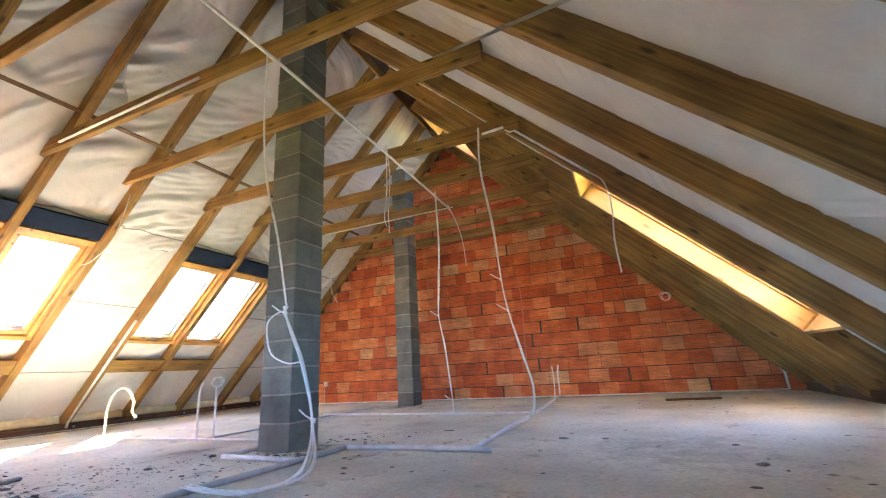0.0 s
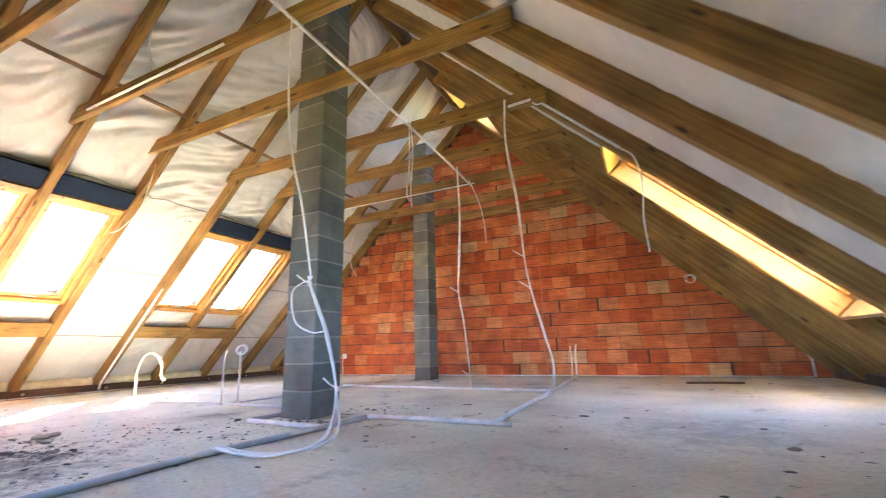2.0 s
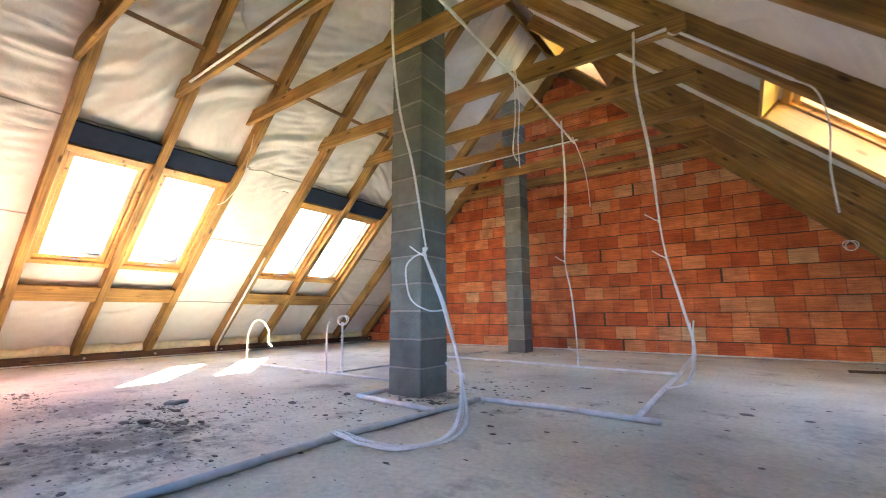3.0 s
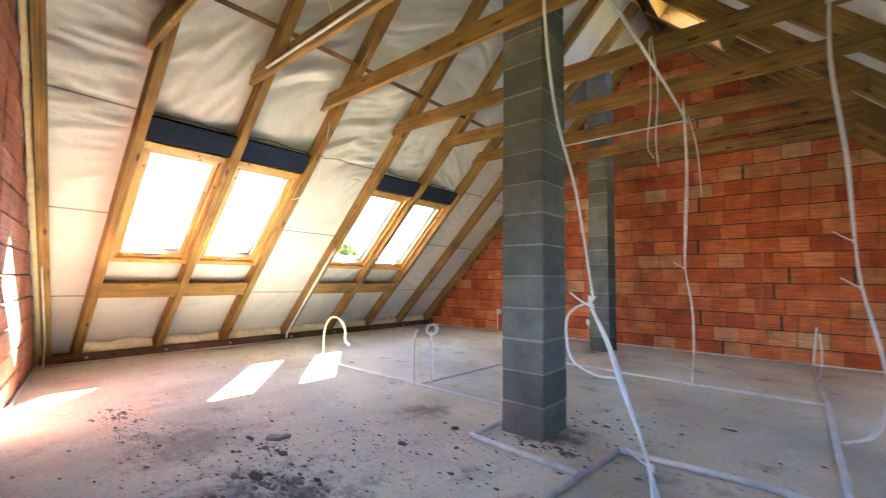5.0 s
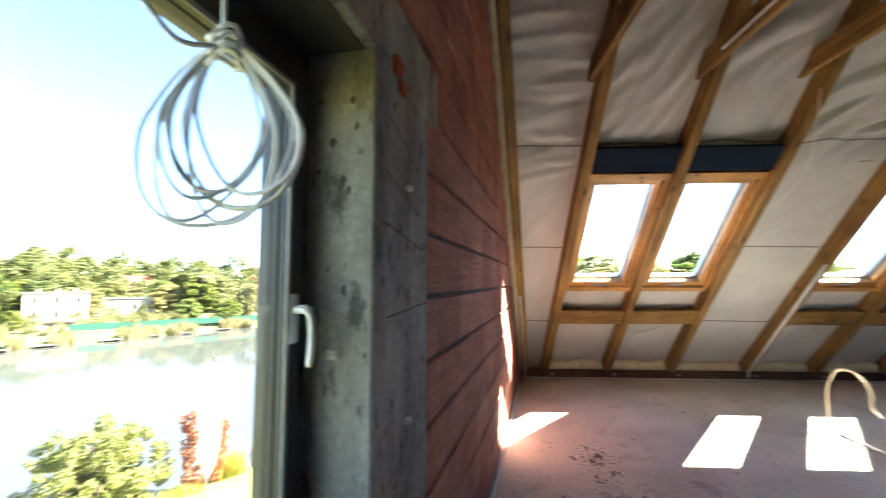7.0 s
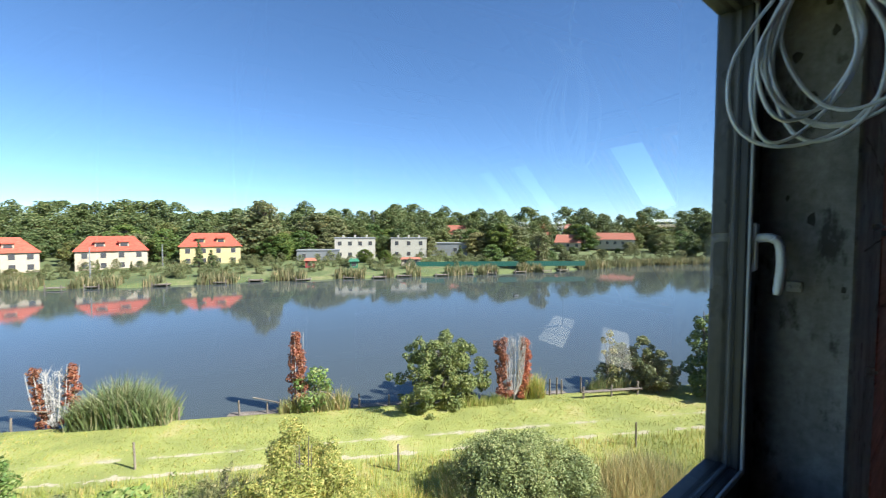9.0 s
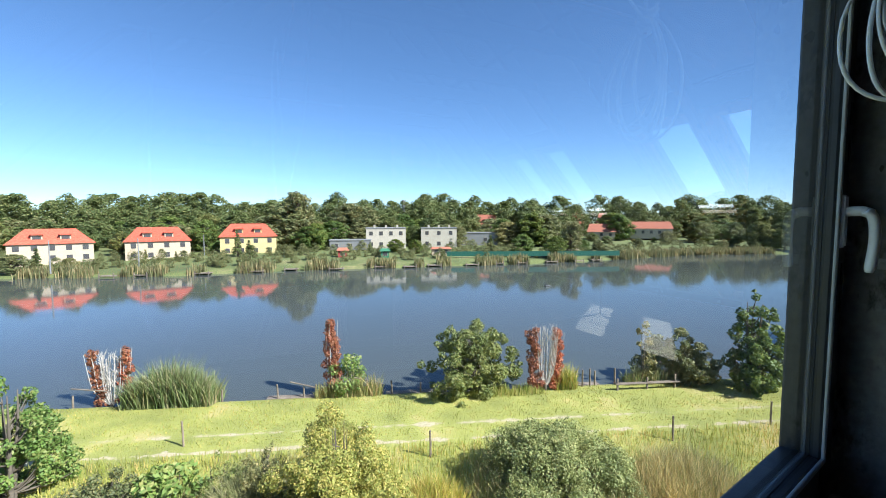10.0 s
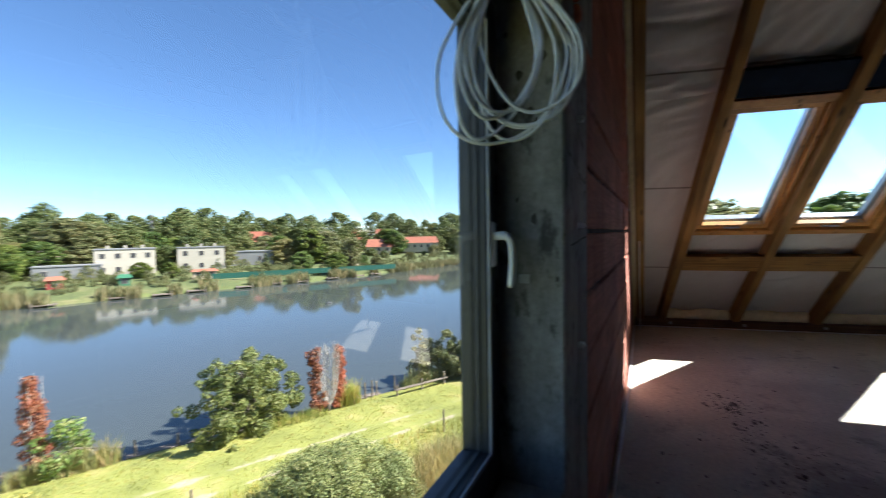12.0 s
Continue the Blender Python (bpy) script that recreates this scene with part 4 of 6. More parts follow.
bundle("cable_bundle", [(7.06, 1.87, 1.2), (7.06, 1.87, 1.14), (7.13, 1.9, 0.95), (7.2, 1.92, 0.75), (7.33, 1.9, 0.38), (7.36, 1.78, 0.1), (7.2, 1.56, 0.03), (6.95, 1.47, 0.035), (6.66, 1.5, 0.04)], 8, 0.015, 0.0065, "thick bundle of white cables trailing on the floor", "hanging cable bundles", 3, (1, 4))
bundle("thin_cables", [(6.86, 1.72, 3.46), (6.87, 1.74, 2.75), (6.93, 1.76, 2.2), (6.99, 1.79, 1.75), (7.06, 1.87, 1.2)], 2, 0.006, 0.0065, "pair of white cables hanging from the tie conduit", "hanging cable bundles", 4)
pipe("loose_cable", [(7.06, 1.87, 1.17), (6.98, 1.83, 1.13), (6.94, 1.81, 1.05), (6.95, 1.85, 0.86), (7.06, 1.9, 0.78), (7.17, 1.91, 0.78)], 0.006, MAT["cable"], "loop of white cable tied to the bundle", "cable", "loose cables", 6)
pipe("loose_cable", [(6.82, 5.9, TZ), (6.83, 6.3, 3.2), (6.82, 6.55, 2.9), (6.83, 6.6, 2.5)], 0.007, MAT["cable"], "thin white cable drooping from the conduit", "cable", "loose cables", 6)
pipe("loose_cable", [(6.95, 3.6, TZ), (7.0, 3.58, 3.0), (6.98, 3.56, 2.55), (7.0, 3.54, 2.26)], 0.006, MAT["cable"], "thin white cable drooping from the conduit", "cable", "loose cables", 6)
pipe("loose_cable", [(6.93, 3.62, TZ), (6.93, 3.62, 2.9), (6.9, 3.6, 2.5), (6.96, 3.56, 2.35)], 0.006, MAT["cable"], "thin white cable drooping from the conduit", "cable", "loose cables", 6)
pipe("loose_cable", [(9.29, 4.118, 2.72), (9.42, 4.09, 2.56), (9.46, 4.05, 2.24), (9.43, 4.06, 1.88), (9.44, 4.06, 1.52)], 0.008, MAT["cable"], "white cable dangling from a rafter conduit", "cable", "loose cables", 6)
pipe("loose_cable", [(8.4, 4.04, 3.5), (8.45, 4.07, 3.47), (8.5, 4.118, 3.5)], 0.009, MAT["cable"], "short white cable joining two conduits", "cable", "loose cables", 6)
pipe("loose_cable", [(4.3, 1.9, 4.6), (4.35, 1.88, 4.2), (4.5, 1.86, 3.95), (4.62, 1.85, 3.7)], 0.007, MAT["cable"], "thin white cable drooping over a collar tie", "cable", "loose cables", 6)
pipe("loose_cable", [(3.3, 2.7, 3.3), (3.28, 2.66, 2.95), (3.2, 2.62, 2.6), (2.95, 2.55, 2.35), (2.8, 2.5, 2.3)], 0.004, MAT["cable"], "thin wire drooping beside a roof window", "cable", "loose cables", 5)
pipe("loose_cable", [(3.6, 7.0, 3.45), (3.45, 6.95, 2.95), (3.5, 6.9, 2.5), (3.7, 6.85, 2.2)], 0.006, MAT["cable"], "thin white cable drooping beside a rafter", "cable", "loose cables", 5)
pipe("loose_cable", [(7.38, 8.37, 0.0), (7.36, 8.36, 0.9), (7.39, 8.36, 1.8), (7.36, 8.37, 2.7)], 0.009, MAT["red_wire"], "faded wire running up the brick gable", "cable", "loose cables", 6)
pipe("loose_cable", [(7.96, 8.3, 0.02), (7.98, 8.2, 0.2), (8.0, 8.1, 0.45), (8.02, 8.12, 0.62)], 0.014, MAT["cable"], "short white cable stub standing on the floor", "cable", "loose cables", 6)
pipe("loose_cable", [(8.02, 7.32, 0.0), (8.05, 7.3, 0.3), (8.04, 7.32, 0.6)], 0.009, MAT["cable"], "short white cable stub standing on the floor", "cable", "loose cables", 6)

pipe("arched_pipe", [(2.3, 3.38, 0.0), (2.3, 3.38, 0.42), (2.38, 3.42, 0.64), (2.52, 3.47, 0.66), (2.63, 3.52, 0.5), (2.64, 3.52, 0.34), (2.7, 3.55, 0.26)], 0.0125, MAT["cream_pipe"], "cream corrugated pipe arching up from the floor", "pipe", "", 10, True, 0.1)
pipe("upright_pipe", [(4.57, 3.34, 0.0), (4.57, 3.34, 0.35), (4.56, 3.34, 0.66)], 0.014, MAT["conduit"], "white pipe standing up from the floor", "pipe", "upright pipes")
pipe("upright_pipe", [(4.36, 3.27, 0.0), (4.35, 3.27, 0.4), (4.38, 3.26, 0.6), (4.43, 3.25, 0.68)], 0.012, MAT["conduit"], "white pipe standing up from the floor", "pipe", "upright pipes")


def small_coil(place, ax, r, n, label):
    top = empty("cable_coil", place)
    ax = Vector(ax).normalized()
    rng = random.Random(int(place[0] * 100))
    for k in range(n):
        rr = r * rng.uniform(0.8, 1.1)
        bm = bmesh.new()
        tilt = Vector((rng.uniform(-0.02, 0.02), rng.uniform(-0.02, 0.02), 0))
        tube(bm, [ax * math.cos(t) * rr + Vector((0, 0, math.sin(t) * rr)) + tilt * (1 + math.sin(t)) for t in [2 * math.pi * i / 18 for i in range(19)]], 0.0055, 6)
        part("loop", finish(bm), MAT["cable"], top, smooth=True)
    return tagged(top, label, "cable coil", "small cable coils")


small_coil((4.57, 3.33, 0.68), (0.62, 0.78, 0), 0.062, 4, "small coil of white cable on an upright pipe")
small_coil((10.12, 8.14, 1.72), (1, 0.1, 0), 0.08, 4, "small coil of white cable under the last rafter")
for px, pz in ((2.2, 0.48), (4.45, 0.4)):
    bm = bmesh.new()
    box(bm, (px - 0.06, 8.355, pz - 0.06), (px + 0.06, 8.395, pz + 0.06))
    ob = tagged(part("junction_box", finish(bm, 0.008), MAT["conduit"]), "white junction box on the brick gable", "junction box", "junction boxes")
    pipe("cable_tail", [(px, 8.35, pz - 0.05), (px + 0.01, 8.3, pz - 0.18), (px, 8.34, 0.02)], 0.009, MAT["cable"], parent=ob)


# ---- rubble and dust on the floor ----
def rubble():
    rng = random.Random(21)
    verts, faces = [], []

    def clod(x, y, r):
        a0 = rng.uniform(0, 6.28)
        base = len(verts)
        n = 6
        sx, sy, h = r * rng.uniform(0.8, 1.7), r * rng.uniform(0.6, 1.0), r * rng.uniform(0.2, 0.5)
        for ring, (k, z) in enumerate(((1.0, 0.0), (0.8, 0.65))):
            for i in range(n):
                t = a0 + 2 * math.pi * i / n
                j = rng.uniform(0.75, 1.2)
                verts.append((x + math.cos(t) * sx * k * j, y + math.sin(t) * sy * k * j, max(0.0, z * h * rng.uniform(0.7, 1.2))))
        verts.append((x, y, h))
        for i in range(n):
            faces.append((base + i, base + (i + 1) % n, base + n + (i + 1) % n, base + n + i))
            faces.append((base + n + i, base + n + (i + 1) % n, base + 2 * n))

    for cx, cy, sx, sy, n, r in ((5.0, 1.2, 0.6, 0.4, 170, 0.013), (4.1, 0.75, 0.5, 0.3, 110, 0.012), (5.7, 0.8, 0.6, 0.4, 260, 0.013), (5.3, 0.98, 0.16, 0.09, 60, 0.022), (5.55, 1.05, 0.12, 0.07, 40, 0.024), (4.9, 1.25, 0.1, 0.06, 30, 0.018), (3.15, 0.66, 0.16, 0.09, 70, 0.017), (3.7, 0.66, 0.2, 0.08, 40, 0.014), (5.2, 1.9, 0.2, 0.12, 20, 0.018), (6.4, 2.7, 0.25, 0.06, 40, 0.022), (5.9, 2.2, 0.4, 0.3, 90, 0.014), (6.5, 3.3, 0.35, 0.3, 60, 0.02), (5.2, 7.2, 0.3, 0.2, 40, 0.02)):
        for _ in range(int(2.4 * n)):
            clod(rng.gauss(cx, sx), rng.gauss(cy, sy), 0.4 * r * rng.lognormvariate(0, 0.6))
    for _ in range(300):
        clod(rng.uniform(1.2, 11.0), rng.uniform(0.2, 8.0), 0.007 * rng.lognormvariate(0, 0.6))
    for _ in range(60):
        clod(rng.uniform(7.0, 11.0), rng.uniform(0.6, 4.5), 0.013 * rng.lognormvariate(0, 0.5))
    me = bpy.data.meshes.new("rubble")
    me.from_pydata(verts, [], faces)
    me.materials.append(MAT["dirt"])
    tagged(new("rubble", me), "dark clods of mortar and dirt on the concrete floor", "rubble", "", "stuff")


rubble()
bm = bmesh.new()
for p, q, h in (((4.72, 1.36, 0), (0.07, 0.036, 0.016), 0.5), ((4.78, 1.41, 0.012), (0.045, 0.026, 0.014), 1.2)):
    obox(bm, Vector(p) + Vector((0, 0, q[2])), ((math.cos(h), math.sin(h), 0.05), (-math.sin(h), math.cos(h), 0.1), (0, 0, 1)), q)
tagged(part("broken_block", finish(bm, 0.012), MAT["concrete"]), "broken lump of pale concrete lying on the floor", "rubble")
tagged(beam("timber_offcut", (9.75, 7.05, 0.0), (10.5, 7.12, 0.0), 0.06, 0.03, (0, 0, 1), MAT["plate"]), "dark flat timber offcut lying on the floor", "timber offcut")


# ---- outdoors: ground, lake ----
SHORE_U, SHORE_V = Vector((-0.774, 0.633, 0)), Vector((-0.633, -0.774, 0))
WATER_Z = -11.5


def spot(u, v, z=0.0):
    """A place by the run along the near shore and the distance towards the lake."""
    return SHORE_U * u + SHORE_V * v + Vector((0, 0, z))


def uv(x, y):
    p = Vector((x, y, 0))
    return p.dot(SHORE_U), p.dot(SHORE_V)


FAR_U = [-3000, -140, -95, -60, -36, -8, 25, 53, 92, 122, 165, 230, 3000]
FAR_V = [92, 96, 100, 99.6, 106, 110, 114, 120, 135, 138, 128, 60, 40]


def far_shore(u):
    return float(np.interp(u, FAR_U, FAR_V)) + 0.8 * math.sin(u * 0.35) + 0.5 * math.sin(u * 0.9 + 1)


def ground_z(u, v):
    f = far_shore(u)
    if v < 26.2:
        return float(np.interp(v, [0, 8, 16, 24, 26.2], [-10.3, -10.6, -10.95, -11.05, -11.3]))
    if v < f - 0.3:
        return float(np.interp(v, [26.2, 27.2, 40], [-11.3, -12.1, -13.0])) if v < f - 8 else -12.2
    return float(np.interp(v - f, [-0.3, 0.5, 8, 30, 70, 160, 4000], [-11.7, -11.0, -10.4, -9.0, -8.0, -5.5, -5.0]))


def ramp_material(name, tones, scales, rough=0.95, bump_s=20.0):
    m, nt, b = shader(name, rough)
    geo = nt.nodes.new("ShaderNodeNewGeometry").outputs["Position"]
    col = ramp(nt, tex_noise(nt, geo, scales[0], 5, 0.6), tones)
    fine = ramp(nt, tex_noise(nt, geo, scales[1], 4, 0.7), [(0.3, (0.65, 0.65, 0.65)), (0.7, (1.25, 1.25, 1.25))])
    nt.links.new(blend(nt, col, fine, 1.0, "MULTIPLY"), b.inputs["Base Color"])
    bump(nt, b, tex_noise(nt, geo, bump_s, 4, 0.7), 0.6, 0.05)
    return m


def leaf_material(name, tones, rough=0.6, through=0.35):
    m, nt, b = shader(name, rough)
    rnd = nt.nodes.new("ShaderNodeNewGeometry").outputs["Random Per Island"]
    geo = nt.nodes.new("ShaderNodeNewGeometry").outputs["Position"]
    col = ramp(nt, rnd, tones)
    tone = ramp(nt, tex_noise(nt, geo, 0.35, 3, 0.6), [(0.3, (0.75, 0.8, 0.75)), (0.7, (1.2, 1.15, 1.05))])
    col = blend(nt, col, tone, 1.0, "MULTIPLY")
    col = blend(nt, col, ramp(nt, obj_random(nt), [(0.0, (0.78, 0.84, 0.8)), (0.5, (1, 1, 1)), (1.0, (1.3, 1.14, 1.0))]), 1.0, "MULTIPLY")
    nt.links.new(col, b.inputs["Base Color"])
    tl = nt.nodes.new("ShaderNodeBsdfTranslucent")
    nt.links.new(col, tl.inputs[0])
    mx = nt.nodes.new("ShaderNodeMixShader")
    mx.inputs[0].default_value = through
    out = [n for n in nt.nodes if n.type == "OUTPUT_MATERIAL"][0]
    nt.links.new(b.outputs[0], mx.inputs[1])
    nt.links.new(tl.outputs[0], mx.inputs[2])
    nt.links.new(mx.outputs[0], out.inputs[0])
    return m


MAT["grass"] = ramp_material("meadow_grass", [(0.3, (0.225, 0.228, 0.052)), (0.55, (0.335, 0.328, 0.074)), (0.75, (0.52, 0.39, 0.17))], (0.35, 9.0))
MAT["far_grass"] = ramp_material("rough_garden_grass", [(0.3, (0.085, 0.1, 0.032)), (0.55, (0.14, 0.155, 0.045)), (0.75, (0.24, 0.2, 0.09))], (0.12, 1.5))


def worn_tracks(m):
    """Two sandy wheel tracks, worn unevenly into the grass along the shore."""
    nt = m.node_tree
    b = nt.nodes["Principled BSDF"]
    col = b.inputs["Base Color"].links[0].from_socket
    geo = nt.nodes.new("ShaderNodeNewGeometry").outputs["Position"]
    dot = nt.nodes.new("ShaderNodeVectorMath")
    dot.operation, dot.inputs[1].default_value = "DOT_PRODUCT", SHORE_V
    nt.links.new(geo, dot.inputs[0])
    for v0, half, seed in ((20.8, 0.42, 3.0), (18.9, 0.55, 9.0)):
        gap = nt.nodes.new("ShaderNodeMath")
        gap.operation, gap.inputs[1].default_value = "SUBTRACT", v0
        nt.links.new(dot.outputs["Value"], gap.inputs[0])
        dist = nt.nodes.new("ShaderNodeMath")
        dist.operation = "ABSOLUTE"
        nt.links.new(gap.outputs[0], dist.inputs[0])
        wear = nt.nodes.new("ShaderNodeMath")
        wear.operation, wear.inputs[1].default_value = "MULTIPLY_ADD", 1.7
        nt.links.new(tex_noise(nt, geo, 0.55 + 0.01 * seed, 6, 0.68), wear.inputs[0])
        nt.links.new(dist.outputs[0], wear.inputs[2])
        mask = ramp(nt, wear.outputs[0], [(0.0, (1, 1, 1)), (min(0.99, half + 0.36), (0.9, 0.9, 0.9)), (1.0, (0, 0, 0))])
        sand = ramp(nt, tex_noise(nt, geo, 5.0, 5, 0.7), [(0.3, (0.33, 0.26, 0.15)), (0.7, (0.58, 0.48, 0.33))])
        col = blend(nt, col, sand, mask)
    nt.links.new(col, b.inputs["Base Color"])


worn_tracks(MAT["grass"])
MAT["blade"] = leaf_material("grass_blades", [(0.0, (0.24, 0.288, 0.042)), (0.6, (0.405, 0.396, 0.085)), (1.0, (0.68, 0.49, 0.19))])
MAT["dry_blade"] = leaf_material("dry_grass", [(0.0, (0.195, 0.24, 0.075)), (0.5, (0.375, 0.33, 0.15)), (1.0, (0.6, 0.495, 0.27))])
MAT["reed"] = leaf_material("reeds", [(0.0, (0.188, 0.243, 0.078)), (0.6, (0.3, 0.308, 0.137)), (1.0, (0.525, 0.405, 0.234))])
MAT["far_reed"] = leaf_material("shore_reeds", [(0.0, (0.12, 0.14, 0.055)), (0.6, (0.22, 0.215, 0.1)), (1.0, (0.42, 0.33, 0.19))])
MAT["leaf"] = leaf_material("green_leaves", [(0.0, (0.0794, 0.125, 0.026)), (0.6, (0.136, 0.191, 0.0348)), (1.0, (0.226, 0.25, 0.061))])
MAT["leaf_willow"] = leaf_material("willow_leaves", [(0.0, (0.11, 0.145, 0.036)), (0.6, (0.21, 0.235, 0.062)), (1.0, (0.37, 0.345, 0.12))])
MAT["leaf_far"] = leaf_material("dark_wood_leaves", [(0.0, (0.106, 0.135, 0.0408)), (0.6, (0.16, 0.191, 0.0612)), (1.0, (0.266, 0.247, 0.0918))])
MAT["leaf_olive"] = leaf_material("olive_leaves", [(0.0, (0.143, 0.16, 0.0612)), (0.6, (0.239, 0.234, 0.0918)), (1.0, (0.357, 0.299, 0.143))])
MAT["leaf_bright"] = leaf_material("bright_leaves", [(0.0, (0.16, 0.243, 0.0487)), (0.6, (0.25, 0.325, 0.0731)), (1.0, (0.453, 0.422, 0.146))])
MAT["leaf_grey"] = leaf_material("grey_green_leaves", [(0.0, (0.16, 0.21, 0.075)), (0.6, (0.26, 0.31, 0.12)), (1.0, (0.42, 0.42, 0.2))])
MAT["leaf_yellow"] = leaf_material("yellow_green_leaves", [(0.0, (0.203, 0.254, 0.0522)), (0.6, (0.365, 0.364, 0.087)), (1.0, (0.609, 0.51, 0.174))])
MAT["leaf_red"] = leaf_material("withered_red_leaves", [(0.0, (0.271, 0.0783, 0.0362)), (0.6, (0.397, 0.131, 0.0653)), (1.0, (0.48, 0.248, 0.145))])
MAT["flower"] = leaf_material("yellow_flowers", [(0.0, (0.5, 0.36, 0.02)), (1.0, (0.62, 0.5, 0.05))])
MAT["bark"] = plain("grey_brown_bark", (0.12, 0.095, 0.07), 0.95, 0, 0.35, 6)
MAT["pale_twig"] = plain("bare_pale_twigs", (0.48, 0.42, 0.36), 0.9, 0, 0.2, 6)
MAT["roof_red"] = masonry("red_roof_tiles", [(0.0, (0.5, 0.085, 0.045)), (1.0, (0.58, 0.12, 0.065))], groove=(2, 2, 5), grain=4)
MAT["roof_dull"] = masonry("dull_red_roof_tiles", [(0.0, (0.36, 0.12, 0.07)), (1.0, (0.46, 0.17, 0.1))], grain=4)
MAT["plaster_yellow"] = plain("yellow_plaster", (0.54, 0.41, 0.19), 0.9, 0, 0.08, 0.6)
MAT["plaster_cream"] = plain("cream_plaster", (0.48, 0.375, 0.26), 0.9, 0, 0.08, 0.6)
MAT["plaster_white"] = plain("white_plaster", (0.47, 0.405, 0.315), 0.9, 0, 0.08, 0.6)
MAT["plaster_grey"] = plain("grey_plaster", (0.22, 0.21, 0.2), 0.9, 0, 0.1, 0.6)
MAT["dark_pane"] = plain("dark_window_pane", (0.075, 0.07, 0.07), 0.15)
MAT["green_net"] = plain("green_fence_net", (0.02, 0.09, 0.06), 0.9)
MAT["red_paint"] = plain("red_shed_boards", (0.28, 0.05, 0.04), 0.8)
MAT["green_paint"] = plain("green_shed_boards", (0.05, 0.16, 0.08), 0.8)
MAT["bird"] = plain("dark_float", (0.03, 0.03, 0.03), 0.6)


def water_material():
    m, nt, b = shader("calm_lake_water", 0.04)
    b.inputs["Base Color"].default_value = (0.068, 0.075, 0.07, 1)
    b.inputs["IOR"].default_value = 1.33
    geo = nt.nodes.new("ShaderNodeNewGeometry").outputs["Position"]
    add = nt.nodes.new("ShaderNodeMath")
    add.operation = "ADD"
    nt.links.new(tex_noise(nt, geo, 0.6, 4, 0.55, (1.0, 1.0, 1)), add.inputs[0])
    nt.links.new(tex_noise(nt, geo, 3.5, 3, 0.6), add.inputs[1])
    bump(nt, b, add.outputs[0], 0.035, 0.06)
    return m


MAT["water"] = water_material()


def lay_ground():
    us = [-3000, -1200, -500, -260, -180, -150] + list(range(-130, 200, 6)) + [210, 240, 300, 500, 1200, 3000]
    near_v = [-3000, -600, -120, -40, -15, 0, 4, 8, 12, 15, 18, 20, 22, 24, 25.4, 26.2, 26.7, 27.2, 33]
    far_v = [-9, -2, -0.3, 0.5, 4, 8, 18, 30, 70, 160, 600, 4000]
    rows = [[(u, v) for v in near_v] + [(u, max(far_shore(u), 45) + d) for d in far_v] for u in us]
    verts, faces, n = [], [], len(rows[0])
    for r in rows:
        for u, v in r:
            verts.append(spot(u, v, ground_z(u, v) + (0.05 * noise.noise((u * 0.3, v * 0.3, 0)) if v < 25 else 0)))
    for i in range(len(us) - 1):
        for j in range(n - 1):
            a = i * n + j
            faces.append((a, a + 1, a + n + 1, a + n))
    me = bpy.data.meshes.new("ground")
    me.from_pydata(verts, [], faces)
    me.materials.append(MAT["grass"])
    me.materials.append(MAT["far_grass"])
    for p in me.polygons:
        p.use_smooth = True
        p.material_index = 1 if p.index % (n - 1) >= len(near_v) else 0
    tagged(new("ground", me), "grassy ground round the lake", "", "", "structure")
    bm = bmesh.new()
    bm.faces.new([bm.verts.new(spot(u, v, WATER_Z)) for u, v in ((-3000, 20), (400, 20), (400, 160), (-3000, 160))])
    structure("water", finish(bm), MAT["water"], "calm lake mirroring the far shore")


lay_ground()


# ---- plants ----
def blades(name, places, heights, width, material, label, category="", seed=0, lean=0.35, kind="stuff"):
    rng = np.random.default_rng(seed)
    verts, faces = [], []
    for (x, y, z), h in zip(places, heights):
        a, l = rng.uniform(0, 6.283), rng.uniform(0, lean) * h
        b = rng.uniform(0, 6.283)
        w = width * rng.uniform(0.7, 1.3)
        dx, dy = math.cos(a) * w / 2, math.sin(a) * w / 2
        ox, oy = math.cos(b) * l, math.sin(b) * l
        n = len(verts)
        verts += [(x - dx, y - dy, z), (x + dx, y + dy, z), (x + dx * 0.7 + ox * 0.4, y + dy * 0.7 + oy * 0.4, z + h * 0.6), (x - dx * 0.7 + ox * 0.4, y - dy * 0.7 + oy * 0.4, z + h * 0.6), (x + ox, y + oy, z + h * 0.98)]
        faces += [(n, n + 1, n + 2, n + 3), (n + 3, n + 2, n + 4)]
    me = bpy.data.meshes.new(name)
    me.from_pydata(verts, [], faces)
    me.materials.append(material)
    ob = new(name, me)
    return tagged(ob, label, category, "", kind)


